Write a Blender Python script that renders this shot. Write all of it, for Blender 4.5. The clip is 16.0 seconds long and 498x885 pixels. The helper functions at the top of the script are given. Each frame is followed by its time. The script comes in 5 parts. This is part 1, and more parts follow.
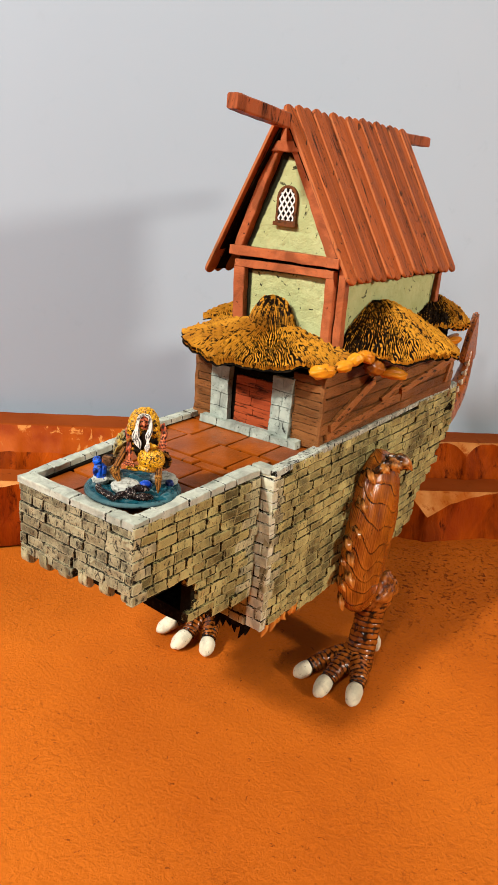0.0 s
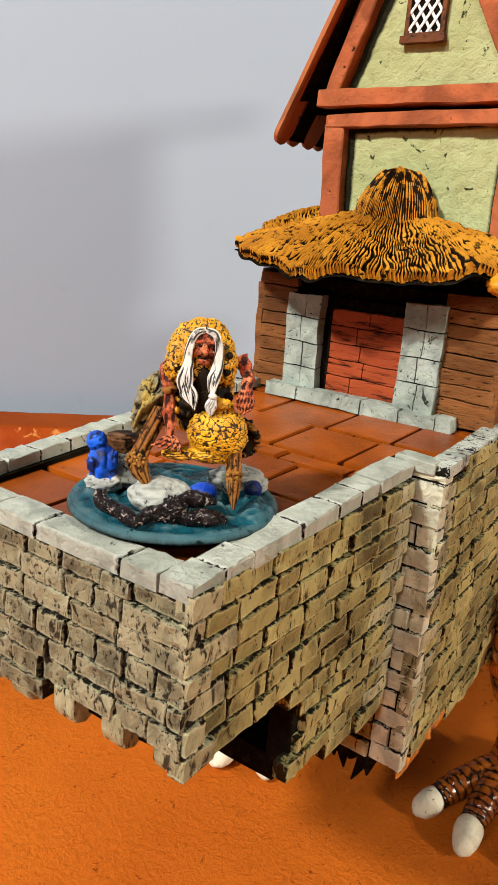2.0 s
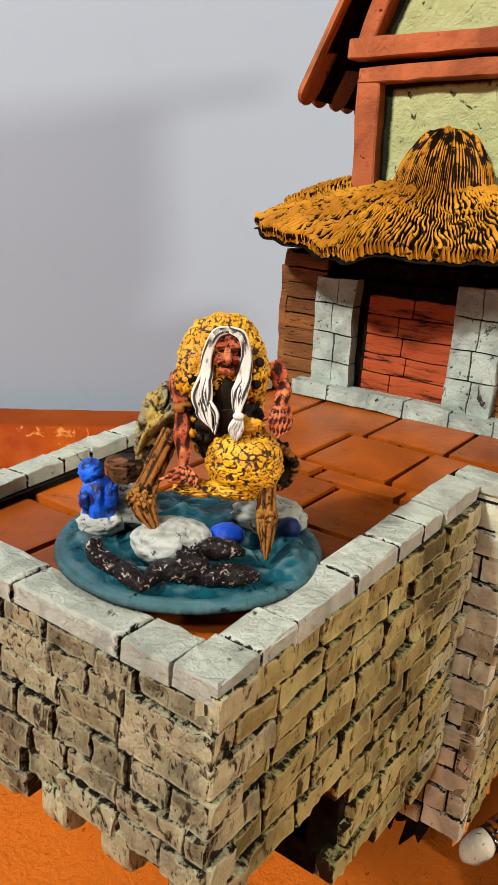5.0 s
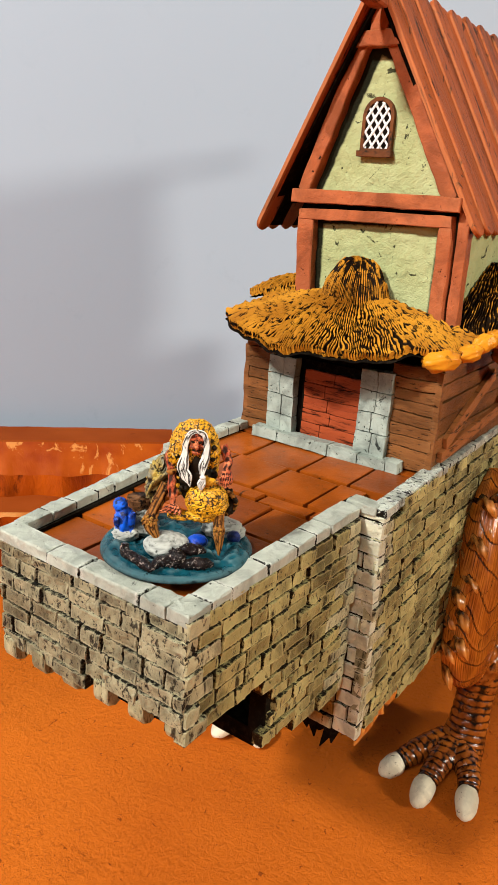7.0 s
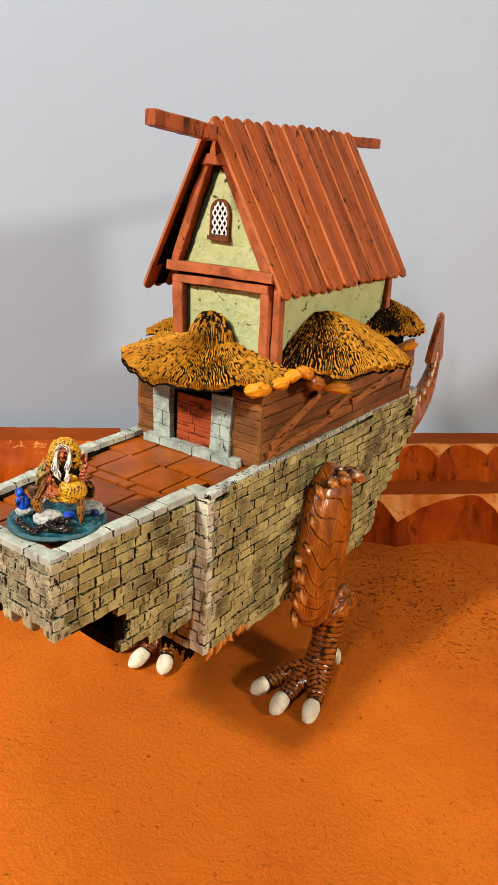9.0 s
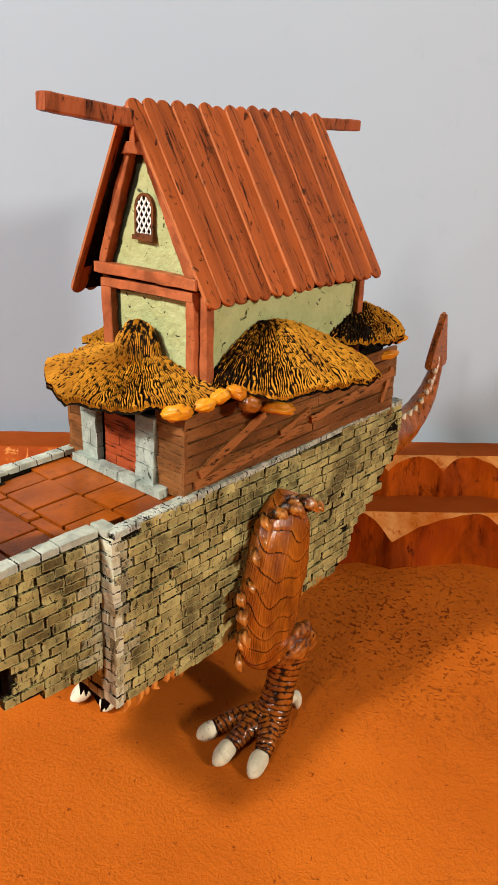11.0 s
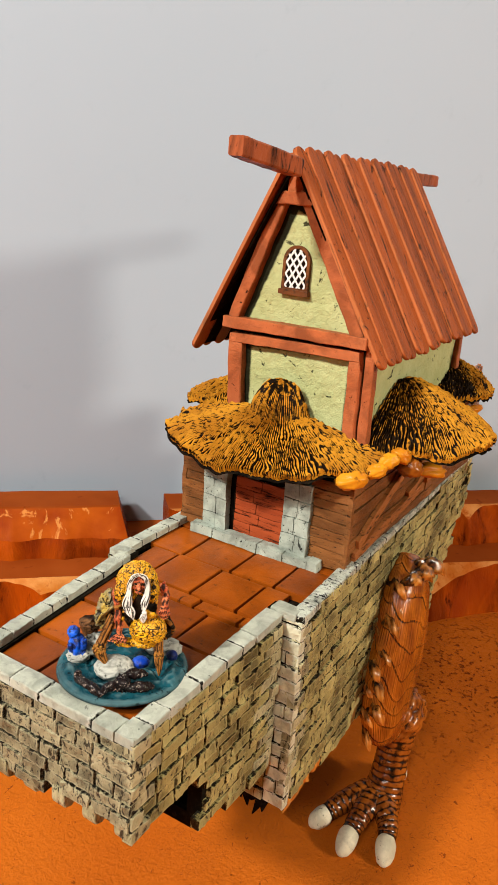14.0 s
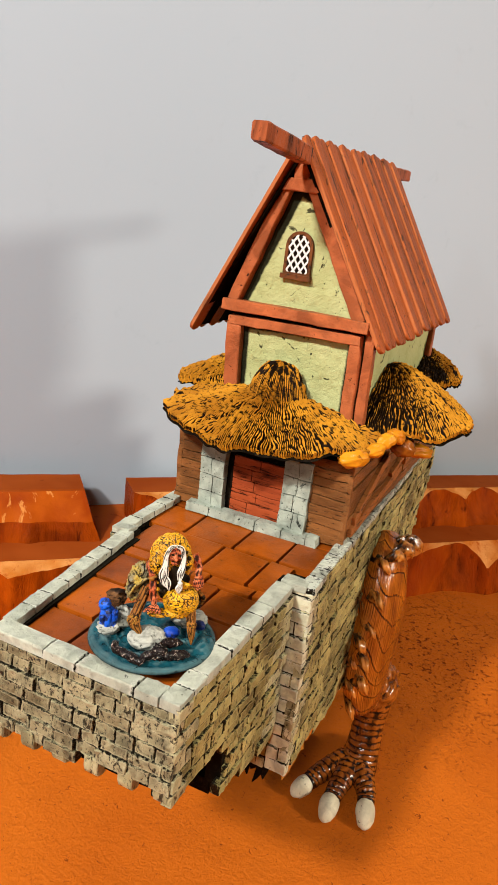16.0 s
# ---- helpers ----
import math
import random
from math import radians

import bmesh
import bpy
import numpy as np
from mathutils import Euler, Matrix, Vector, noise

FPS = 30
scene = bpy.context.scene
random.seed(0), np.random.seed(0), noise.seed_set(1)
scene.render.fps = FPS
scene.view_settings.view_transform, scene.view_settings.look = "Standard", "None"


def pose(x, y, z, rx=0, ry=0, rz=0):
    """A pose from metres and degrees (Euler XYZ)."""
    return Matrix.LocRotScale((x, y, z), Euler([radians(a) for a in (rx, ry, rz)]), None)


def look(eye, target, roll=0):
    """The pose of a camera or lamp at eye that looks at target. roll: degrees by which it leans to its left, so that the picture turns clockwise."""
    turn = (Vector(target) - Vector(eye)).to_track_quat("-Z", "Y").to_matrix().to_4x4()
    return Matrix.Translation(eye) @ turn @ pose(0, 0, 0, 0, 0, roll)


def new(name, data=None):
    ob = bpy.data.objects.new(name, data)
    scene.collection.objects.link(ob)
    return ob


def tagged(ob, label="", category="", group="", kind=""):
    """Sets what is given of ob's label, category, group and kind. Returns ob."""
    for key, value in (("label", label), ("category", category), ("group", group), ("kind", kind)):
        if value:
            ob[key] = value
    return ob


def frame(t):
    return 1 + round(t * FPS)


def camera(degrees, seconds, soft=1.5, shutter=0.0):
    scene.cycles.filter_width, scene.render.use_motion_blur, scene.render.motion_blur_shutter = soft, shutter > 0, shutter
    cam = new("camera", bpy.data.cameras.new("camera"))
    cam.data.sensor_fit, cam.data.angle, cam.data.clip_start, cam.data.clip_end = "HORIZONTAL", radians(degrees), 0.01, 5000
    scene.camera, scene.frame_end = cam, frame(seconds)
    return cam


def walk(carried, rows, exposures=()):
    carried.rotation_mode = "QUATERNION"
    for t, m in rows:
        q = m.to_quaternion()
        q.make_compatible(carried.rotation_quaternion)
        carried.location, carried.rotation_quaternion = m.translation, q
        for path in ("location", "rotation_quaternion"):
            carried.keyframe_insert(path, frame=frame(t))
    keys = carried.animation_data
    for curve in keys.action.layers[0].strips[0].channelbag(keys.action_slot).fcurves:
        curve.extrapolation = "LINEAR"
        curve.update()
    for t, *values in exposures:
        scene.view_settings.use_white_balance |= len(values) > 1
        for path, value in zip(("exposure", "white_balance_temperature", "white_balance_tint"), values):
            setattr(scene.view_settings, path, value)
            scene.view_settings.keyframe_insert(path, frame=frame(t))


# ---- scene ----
cam = camera(37.0, 16.0, soft=0.65)
PATH = [
    (0, (0.27401, -0.23098, 0.32003), (-0.81879, 1.31781, -0.31797), 5.06),
    (0.5, (0.23852, -0.21436, 0.29427), (-0.85769, 1.33199, -0.3438), 4.47),
    (1, (0.19426, -0.1792, 0.26169), (-0.90852, 1.38392, -0.32184), 4.77),
    (1.5, (0.1569, -0.13784, 0.25161), (-0.94089, 1.43716, -0.30896), 4.88),
    (2, (0.12887, -0.10034, 0.23372), (-0.95977, 1.48111, -0.32655), 4.73),
    (2.5, (0.10599, -0.07927, 0.22453), (-0.97536, 1.49855, -0.35955), 4.68),
    (3, (0.09772, -0.0706, 0.2223), (-1.00571, 1.48928, -0.36863), 4.71),
    (3.5, (0.09838, -0.07338, 0.22634), (-1.02033, 1.47674, -0.36152), 3.57),
    (4, (0.09949, -0.07023, 0.22471), (-1.02072, 1.47844, -0.36414), 3.41),
    (4.2, (0.10055, -0.07025, 0.22608), (-1.00922, 1.48287, -0.37076), 3.64),
    (6.3, (0.11669, -0.0881, 0.24169), (-0.98768, 1.46416, -0.3673), 3.74),
    (6.5, (0.12864, -0.09934, 0.24701), (-0.97457, 1.45136, -0.36802), 3.58),
    (7, (0.16623, -0.14282, 0.28003), (-0.92491, 1.41348, -0.34234), 3.98),
    (7.5, (0.21323, -0.1652, 0.30275), (-0.87012, 1.38897, -0.33826), 4.03),
    (8, (0.26152, -0.18872, 0.32802), (-0.81118, 1.36951, -0.321), 4.55),
    (8.2, (0.27374, -0.19677, 0.33276), (-0.7982, 1.36186, -0.31655), 4.41),
    (10.3, (0.31627, -0.16191, 0.33965), (-0.86823, 1.27944, -0.38108), 2.57),
    (10.5, (0.32025, -0.14238, 0.34092), (-0.87333, 1.28832, -0.38603), 2.95),
    (11, (0.31874, -0.10069, 0.34455), (-0.90103, 1.31546, -0.36729), 2.51),
    (11.5, (0.31448, -0.08369, 0.34373), (-0.93619, 1.31392, -0.3509), 2.20),
    (12, (0.30904, -0.07811, 0.35021), (-0.96654, 1.31053, -0.31659), 1.94),
    (12.5, (0.30361, -0.08423, 0.34945), (-0.95297, 1.3337, -0.29125), 1.96),
    (13, (0.27189, -0.12069, 0.35232), (-0.85168, 1.41308, -0.26828), 3.35),
    (13.5, (0.22878, -0.15073, 0.34633), (-0.9009, 1.38243, -0.26463), 2.79),
    (14, (0.18322, -0.16394, 0.34052), (-0.79449, 1.47601, -0.255), 4.60),
    (14.5, (0.15421, -0.1844, 0.33769), (-0.70392, 1.52532, -0.24578), 6.15),
    (15, (0.1455, -0.19496, 0.33922), (-0.64415, 1.54881, -0.24021), 6.93),
    (15.5, (0.1435, -0.19703, 0.33888), (-0.62335, 1.55586, -0.24361), 7.27),
    (16, (0.15042, -0.19491, 0.33342), (-0.62518, 1.54959, -0.26253), 7.10),
]
walk(cam, [(t, look(eye, target, roll)) for t, eye, target, roll in PATH], [(0, 0.02, 6500, 10), (2, 0.0, 6300, 10), (4, -0.04, 6300, 10), (6.5, 0.0, 6250, 10), (8, 0.03, 6450, 10), (12, 0.03, 6500, 10), (14, 0.0, 6700, 10), (16, 0.02, 6700, 10)])

# ---- light: lamps of a work room, no daylight ----
world = bpy.data.worlds.new("room_air")
scene.world = world
world.use_nodes = True
world.node_tree.nodes["Background"].inputs[0].default_value = (0.9, 0.95, 1.0, 1)
world.node_tree.nodes["Background"].inputs[1].default_value = 0.30


def area_lamp(name, eye, target, size, watts, color):
    d = bpy.data.lights.new(name, "AREA")
    d.shape, d.size, d.energy, d.color = "DISK", size, watts, color
    ob = new(name, d)
    ob.matrix_world = look(eye, target)
    return ob


area_lamp("right_lamp", (2.0, 0.31, 0.92), (0.0, 0.2, 0.08), 0.22, 33.5, (1.0, 0.90, 0.74))
area_lamp("middle_lamp", (0.30, -1.25, 1.25), (0.0, 0.2, 0.12), 0.22, 11.0, (1.0, 0.93, 0.82))
area_lamp("left_lamp", (-0.32, -1.20, 1.28), (0.0, 0.2, 0.12), 0.15, 40.0, (1.0, 0.95, 0.87))
area_lamp("far_front_lamp", (-0.16, -2.0, 0.89), (0.0, 0.3, 0.2), 0.12, 4.5, (1.0, 0.97, 0.92))

# ---- materials ----
CM = 0.01


def nodes_of(name):
    m = bpy.data.materials.new(name)
    m.use_nodes = True
    nt = m.node_tree
    return m, nt, nt.nodes["Principled BSDF"]


def noise_node(nt, scale, detail=6.0, rough=0.6, vec=None, distort=0.0):
    n = nt.nodes.new("ShaderNodeTexNoise")
    n.inputs["Scale"].default_value = scale
    n.inputs["Detail"].default_value = detail
    n.inputs["Roughness"].default_value = rough
    n.inputs["Distortion"].default_value = distort
    if vec is not None:
        nt.links.new(vec, n.inputs["Vector"])
    return n.outputs[0]


def ramp_node(nt, fac, stops):
    r = nt.nodes.new("ShaderNodeValToRGB")
    e = r.color_ramp.elements
    while len(e) < len(stops):
        e.new(0.5)
    for k, (p, c) in zip(e, stops):
        k.position, k.color = p, (*c, 1)
    nt.links.new(fac, r.inputs[0])
    return r.outputs[0]


def mix_node(nt, fac, a, b, mode="MIX"):
    x = nt.nodes.new("ShaderNodeMix")
    x.data_type, x.blend_type = "RGBA", mode
    for sock, v in ((x.inputs[0], fac), (x.inputs[6], a), (x.inputs[7], b)):
        if isinstance(v, (int, float)):
            sock.default_value = v
        elif isinstance(v, tuple):
            sock.default_value = (*v, 1)
        else:
            nt.links.new(v, sock)
    return x.outputs[2]


def position(nt, stretch=(1, 1, 1), turn=(0, 0, 0), local=False):
    if local:
        src = nt.nodes.new("ShaderNodeTexCoord").outputs["Object"]
    else:
        src = nt.nodes.new("ShaderNodeNewGeometry").outputs["Position"]
    mp = nt.nodes.new("ShaderNodeMapping")
    if local:
        info = nt.nodes.new("ShaderNodeObjectInfo")
        off = nt.nodes.new("ShaderNodeVectorMath")
        off.operation = "ADD"
        nt.links.new(src, off.inputs[0])
        nt.links.new(info.outputs["Random"], off.inputs[1])
        src = off.outputs[0]
    mp.inputs["Scale"].default_value = stretch
    mp.inputs["Rotation"].default_value = [radians(a) for a in turn]
    nt.links.new(src, mp.inputs["Vector"])
    return mp.outputs[0]


def bump_node(nt, bsdf, height, strength, dist):
    b = nt.nodes.new("ShaderNodeBump")
    b.inputs["Strength"].default_value = strength
    b.inputs["Distance"].default_value = dist
    nt.links.new(height, b.inputs["Height"])
    nt.links.new(b.outputs[0], bsdf.inputs["Normal"])


def dry_brushed(nt, far, col, light):
    """A pale broken line of dry-brushed paint just inside the edges of a block."""
    band = ramp_node(nt, far, [(0.27, (0, 0, 0)), (0.295, (0.45, 0.45, 0.45)), (0.32, (0.3, 0.3, 0.3)), (0.40, (0, 0, 0))])
    return mix_node(nt, band, col, tuple(min(0.8, c * 1.35 + 0.05) for c in light))


def painted(name, light, dark, wash=(0.02, 0.015, 0.01), rough=0.55, grain=350.0, blotch=60.0, wash_at=(0.36, 0.50),
            stretch=(1, 1, 1), turn=(0, 0, 0), vary=0.0, edge=0.0, bump=0.5, bump_dist=0.0006, local=False, edge_color=None, spec=0.08, groove=0.0, joint=False, scratch=None, lines=None, attribute="", stain=None, level=(0.62, 0.90), rim=None):
    """Hand paint: two tones in blotches, a dark wash that sits in the grain, lighter edges for wear or painted
    highlights.
    """
    m, nt, b = nodes_of(name)
    vec = position(nt, stretch, turn, local)
    big = noise_node(nt, blotch, 3.0, 0.5, vec)
    fine = noise_node(nt, grain, 8.0, 0.7, vec, 0.4)
    col = ramp_node(nt, big, [(0.35, dark), (0.65, light)])
    if vary:
        info = nt.nodes.new("ShaderNodeObjectInfo")
        col = mix_node(nt, vary, col, ramp_node(nt, info.outputs["Random"], [(0.0, dark), (0.5, light), (1.0, tuple(min(1, c * 1.25) for c in light))]))
    if edge:
        geo = nt.nodes.new("ShaderNodeNewGeometry")
        e = ramp_node(nt, geo.outputs["Pointiness"], [(0.50, (0, 0, 0)), (0.60, (edge, edge, edge))])
        col = mix_node(nt, e, col, edge_color or tuple(min(1, c * 1.7) for c in light))
    f = ramp_node(nt, fine, [(wash_at[0], (1, 1, 1)), (wash_at[1], (0, 0, 0))])
    col = mix_node(nt, f, col, wash)
    if stain:
        sc, amount = stain
        patch = ramp_node(nt, noise_node(nt, sc, 5.0, 0.65, vec, 0.6), [(0.44, (0, 0, 0)), (0.62, (amount, amount, amount))])
        col = mix_node(nt, patch, col, wash)
    if scratch:
        sc, lo, hi, st = scratch
        extra = noise_node(nt, sc, 6.0, 0.65, position(nt, st), 0.8)
        col = mix_node(nt, ramp_node(nt, extra, [(lo, (0.92, 0.92, 0.92)), (hi, (0, 0, 0))]), col, wash)
    if lines:
        sc, half, mask = lines
        wig = noise_node(nt, sc, 2.0, 0.5, vec, 1.5)
        band = ramp_node(nt, wig, [(0.5 - half, (0, 0, 0)), (0.5, (1, 1, 1)), (0.5 + half, (0, 0, 0))])
        where = ramp_node(nt, noise_node(nt, mask, 3.0, 0.6, vec), [(0.47, (0, 0, 0)), (0.58, (0.55, 0.55, 0.55))])
        col = mix_node(nt, mix_node(nt, 1.0, band, where, "MULTIPLY"), col, wash)
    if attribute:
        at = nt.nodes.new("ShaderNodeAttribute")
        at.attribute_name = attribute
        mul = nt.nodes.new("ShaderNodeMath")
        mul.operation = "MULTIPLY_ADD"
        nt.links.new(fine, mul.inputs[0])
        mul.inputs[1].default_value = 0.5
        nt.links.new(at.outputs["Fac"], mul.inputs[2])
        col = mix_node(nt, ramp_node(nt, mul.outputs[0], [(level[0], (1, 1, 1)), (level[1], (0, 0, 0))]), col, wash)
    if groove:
        # concave creases go darker: settled wash plus crevice shade put into the colour
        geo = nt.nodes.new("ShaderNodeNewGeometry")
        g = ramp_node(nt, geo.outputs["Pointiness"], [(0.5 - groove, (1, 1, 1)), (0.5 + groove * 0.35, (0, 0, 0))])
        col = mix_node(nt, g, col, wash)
    if joint:
        sep = nt.nodes.new("ShaderNodeSeparateXYZ")
        nt.links.new(nt.nodes.new("ShaderNodeTexCoord").outputs["Object"], sep.inputs[0])
        far = []
        for ax, wide in ((0, 2.0), (2, 1.0)):
            if joint != "both" and ax != (0 if joint == "ends" else 2):
                continue
            q = nt.nodes.new("ShaderNodeMath")
            q.operation = "ABSOLUTE"
            nt.links.new(sep.outputs[ax], q.inputs[0])
            e = nt.nodes.new("ShaderNodeMath")
            e.operation = "MULTIPLY_ADD"
            nt.links.new(q.outputs[0], e.inputs[0])
            e.inputs[1].default_value = -wide
            e.inputs[2].default_value = 0.5 * wide
            far.append(e.outputs[0])
        if len(far) == 2:
            mn = nt.nodes.new("ShaderNodeMath")
            mn.operation = "MINIMUM"
            nt.links.new(far[0], mn.inputs[0])
            nt.links.new(far[1], mn.inputs[1])
            far = [mn.outputs[0]]
        ad = nt.nodes.new("ShaderNodeMath")
        ad.operation = "MULTIPLY_ADD"
        nt.links.new(fine, ad.inputs[0])
        ad.inputs[1].default_value = 0.45
        nt.links.new(far[0], ad.inputs[2])
        col = mix_node(nt, ramp_node(nt, ad.outputs[0], [(0.224, (1, 1, 1)), (0.254, (0, 0, 0))]), dry_brushed(nt, ad.outputs[0], col, light), wash)
    if rim:
        ax, lo, hi, shade = rim
        sep = nt.nodes.new("ShaderNodeSeparateXYZ")
        nt.links.new(nt.nodes.new("ShaderNodeTexCoord").outputs["Object"], sep.inputs[0])
        q = nt.nodes.new("ShaderNodeMath")
        q.operation = "ABSOLUTE"
        nt.links.new(sep.outputs[ax], q.inputs[0])
        ad = nt.nodes.new("ShaderNodeMath")
        ad.operation = "MULTIPLY_ADD"
        nt.links.new(fine, ad.inputs[0])
        ad.inputs[1].default_value = (hi - lo) * 1.6
        nt.links.new(q.outputs[0], ad.inputs[2])
        mr = nt.nodes.new("ShaderNodeMapRange")
        nt.links.new(ad.outputs[0], mr.inputs[0])
        mr.inputs[1].default_value, mr.inputs[2].default_value = lo + (hi - lo) * 0.8, hi + (hi - lo) * 0.8
        mr.inputs[4].default_value = 0.38
        col = mix_node(nt, mr.outputs[0], col, shade)
    nt.links.new(col, b.inputs["Base Color"])
    b.inputs["Roughness"].default_value = rough
    b.inputs["Specular IOR Level"].default_value = spec
    bump_node(nt, b, fine, bump, bump_dist)
    return m


M = {}
M["stone"] = painted("stone_paint", (0.54, 0.485, 0.20), (0.29, 0.235, 0.085), (0.012, 0.009, 0.005), 0.38, 520, 120, (0.35, 0.43), stretch=(1, 1, 0.6), vary=0.65, bump=1.0, bump_dist=0.0018, joint="both", scratch=(240, 0.35, 0.41, (1, 1, 0.45)), stain=(34, 0.72), spec=0.12)
M["stone_front"] = painted("prow_stone_paint", (0.52, 0.485, 0.30), (0.27, 0.235, 0.13), (0.012, 0.010, 0.007), 0.36, 640, 170, (0.385, 0.45), stretch=(1, 1, 0.7), vary=0.5, bump=1.0, bump_dist=0.0026, joint="both", scratch=(340, 0.385, 0.43, (1, 1, 0.45)), stain=(90, 0.6), spec=0.14)
M["quoin"] = painted("quoin_stone_paint", (0.60, 0.565, 0.34), (0.40, 0.36, 0.19), (0.012, 0.009, 0.005), 0.38, 520, 120, (0.37, 0.45), stretch=(1, 1, 0.45), vary=0.6, bump=1.0, bump_dist=0.0020, joint="beds", scratch=(330, 0.36, 0.43, (1, 1, 0.22)), stain=(60, 0.55), spec=0.16)
M["cap"] = painted("cap_stone_paint", (0.56, 0.59, 0.50), (0.42, 0.45, 0.37), (0.012, 0.011, 0.009), 0.42, 620, 130, (0.305, 0.36), vary=0.4, bump=1.0, bump_dist=0.0014, joint="ends", scratch=(200, 0.31, 0.35, (1, 1, 0.6)), stain=(120, 0.30))
M["cap_end"] = painted("cap_end_stone_paint", (0.56, 0.59, 0.50), (0.42, 0.45, 0.37), (0.012, 0.011, 0.009), 0.42, 620, 130, (0.305, 0.36), vary=0.4, bump=1.0, bump_dist=0.0014, scratch=(200, 0.31, 0.35, (1, 1, 0.6)), stain=(120, 0.30))
M["cap_worn"] = painted("worn_cap_paint", (0.66, 0.70, 0.60), (0.44, 0.47, 0.40), (0.010, 0.010, 0.009), 0.42, 620, 150, (0.37, 0.44), vary=0.4, bump=1.0, bump_dist=0.0018, joint="ends", scratch=(260, 0.37, 0.42, (1, 1, 0.6)), stain=(110, 0.5))
M["shoulder"] = painted("shoulder_stone_paint", (0.80, 0.80, 0.60), (0.60, 0.60, 0.43), (0.010, 0.009, 0.006), 0.42, 620, 120, (0.32, 0.38), vary=0.3, bump=1.0, bump_dist=0.0016, joint="beds", scratch=(200, 0.32, 0.36, (1, 1, 0.55)), stain=(110, 0.3))
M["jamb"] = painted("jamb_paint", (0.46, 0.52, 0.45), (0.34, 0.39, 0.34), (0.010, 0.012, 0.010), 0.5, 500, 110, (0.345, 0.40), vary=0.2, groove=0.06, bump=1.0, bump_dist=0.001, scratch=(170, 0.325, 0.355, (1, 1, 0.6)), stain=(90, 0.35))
M["mortar"] = painted("mortar_wash", (0.012, 0.010, 0.007), (0.007, 0.006, 0.004), rough=0.9, spec=0.0)
# near-black: shade put into undersides, cores and openings; also for black parts
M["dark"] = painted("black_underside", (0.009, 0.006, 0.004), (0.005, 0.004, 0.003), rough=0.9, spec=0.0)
M["tile"] = painted("terracotta_paint", (0.38, 0.085, 0.006), (0.17, 0.034, 0.004), (0.022, 0.006, 0.002), 0.30, 240, 30, (0.28, 0.40), vary=0.5, bump=0.4, spec=0.16, stain=(38, 0.35), scratch=(120, 0.29, 0.34, (1, 1, 1)))
M["roof"] = painted("roof_stick_paint", (0.41, 0.098, 0.024), (0.27, 0.058, 0.014), (0.025, 0.008, 0.004), 0.45, 150, 26, (0.35, 0.44), stretch=(0.22, 2.6, 2.6), vary=0.5, bump=0.8, local=True, scratch=(190, 0.35, 0.41, (1, 1, 0.6)), stain=(20, 0.4), rim=(1, 0.0046, 0.00515, (0.60, 0.24, 0.10)))
M["beam"] = painted("red_timber_paint", (0.43, 0.105, 0.034), (0.29, 0.062, 0.020), (0.02, 0.006, 0.003), 0.4, 420, 50, (0.32, 0.38), edge=0.4, edge_color=(0.62, 0.22, 0.09), bump=1.0, stain=(55, 0.42))
M["ridge"] = painted("stained_ridge_paint", (0.38, 0.10, 0.034), (0.24, 0.058, 0.020), (0.02, 0.007, 0.003), 0.45, 160, 60, (0.40, 0.48), stretch=(1.2, 0.8, 0.25), edge=0.25, bump=1.0, stain=(45, 0.75))
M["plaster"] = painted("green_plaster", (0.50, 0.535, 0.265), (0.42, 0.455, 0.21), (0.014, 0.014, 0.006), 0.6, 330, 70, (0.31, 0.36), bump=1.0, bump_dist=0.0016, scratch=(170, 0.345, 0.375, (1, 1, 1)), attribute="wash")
M["plank"] = painted("brown_plank_paint", (0.22, 0.072, 0.017), (0.10, 0.030, 0.007), (0.008, 0.004, 0.002), 0.4, 620, 60, (0.365, 0.43), stretch=(0.35, 0.35, 1.8), vary=0.4, edge=0.32, edge_color=(0.52, 0.26, 0.10), bump=1.0, bump_dist=0.0009, stain=(50, 0.45))
M["batten"] = painted("pale_batten_paint", (0.29, 0.11, 0.034), (0.17, 0.058, 0.017), (0.010, 0.005, 0.002), 0.45, 300, 45, (0.38, 0.46), stretch=(0.3, 0.3, 1.8), vary=0.4, edge=0.4, bump=1.0, bump_dist=0.0009)
M["door"] = painted("red_door_paint", (0.34, 0.065, 0.02), (0.24, 0.042, 0.014), (0.015, 0.004, 0.002), 0.5, 180, 50, (0.38, 0.48), stretch=(0.3, 0.3, 2.5), edge=0.25, bump=1.0)
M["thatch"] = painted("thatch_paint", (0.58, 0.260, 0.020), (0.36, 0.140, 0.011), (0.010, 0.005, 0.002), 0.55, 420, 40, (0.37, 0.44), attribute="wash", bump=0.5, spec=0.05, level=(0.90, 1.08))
M["thatch_rim"] = painted("thatch_rim_paint", (0.60, 0.275, 0.022), (0.40, 0.160, 0.012), (0.006, 0.004, 0.002), 0.55, 420, 160, (0.36, 0.46), bump=0.6, spec=0.05)
M["gourd_dark"] = painted("brown_knob_paint", (0.30, 0.085, 0.008), (0.10, 0.025, 0.003), (0.02, 0.005, 0.001), 0.25, 160, 90, (0.34, 0.44), bump=0.6, spec=0.4)
M["gourd"] = painted("ochre_knob_paint", (0.70, 0.30, 0.014), (0.48, 0.150, 0.007), (0.05, 0.014, 0.002), 0.35, 160, 60, (0.30, 0.40), bump=0.6, spec=0.25)
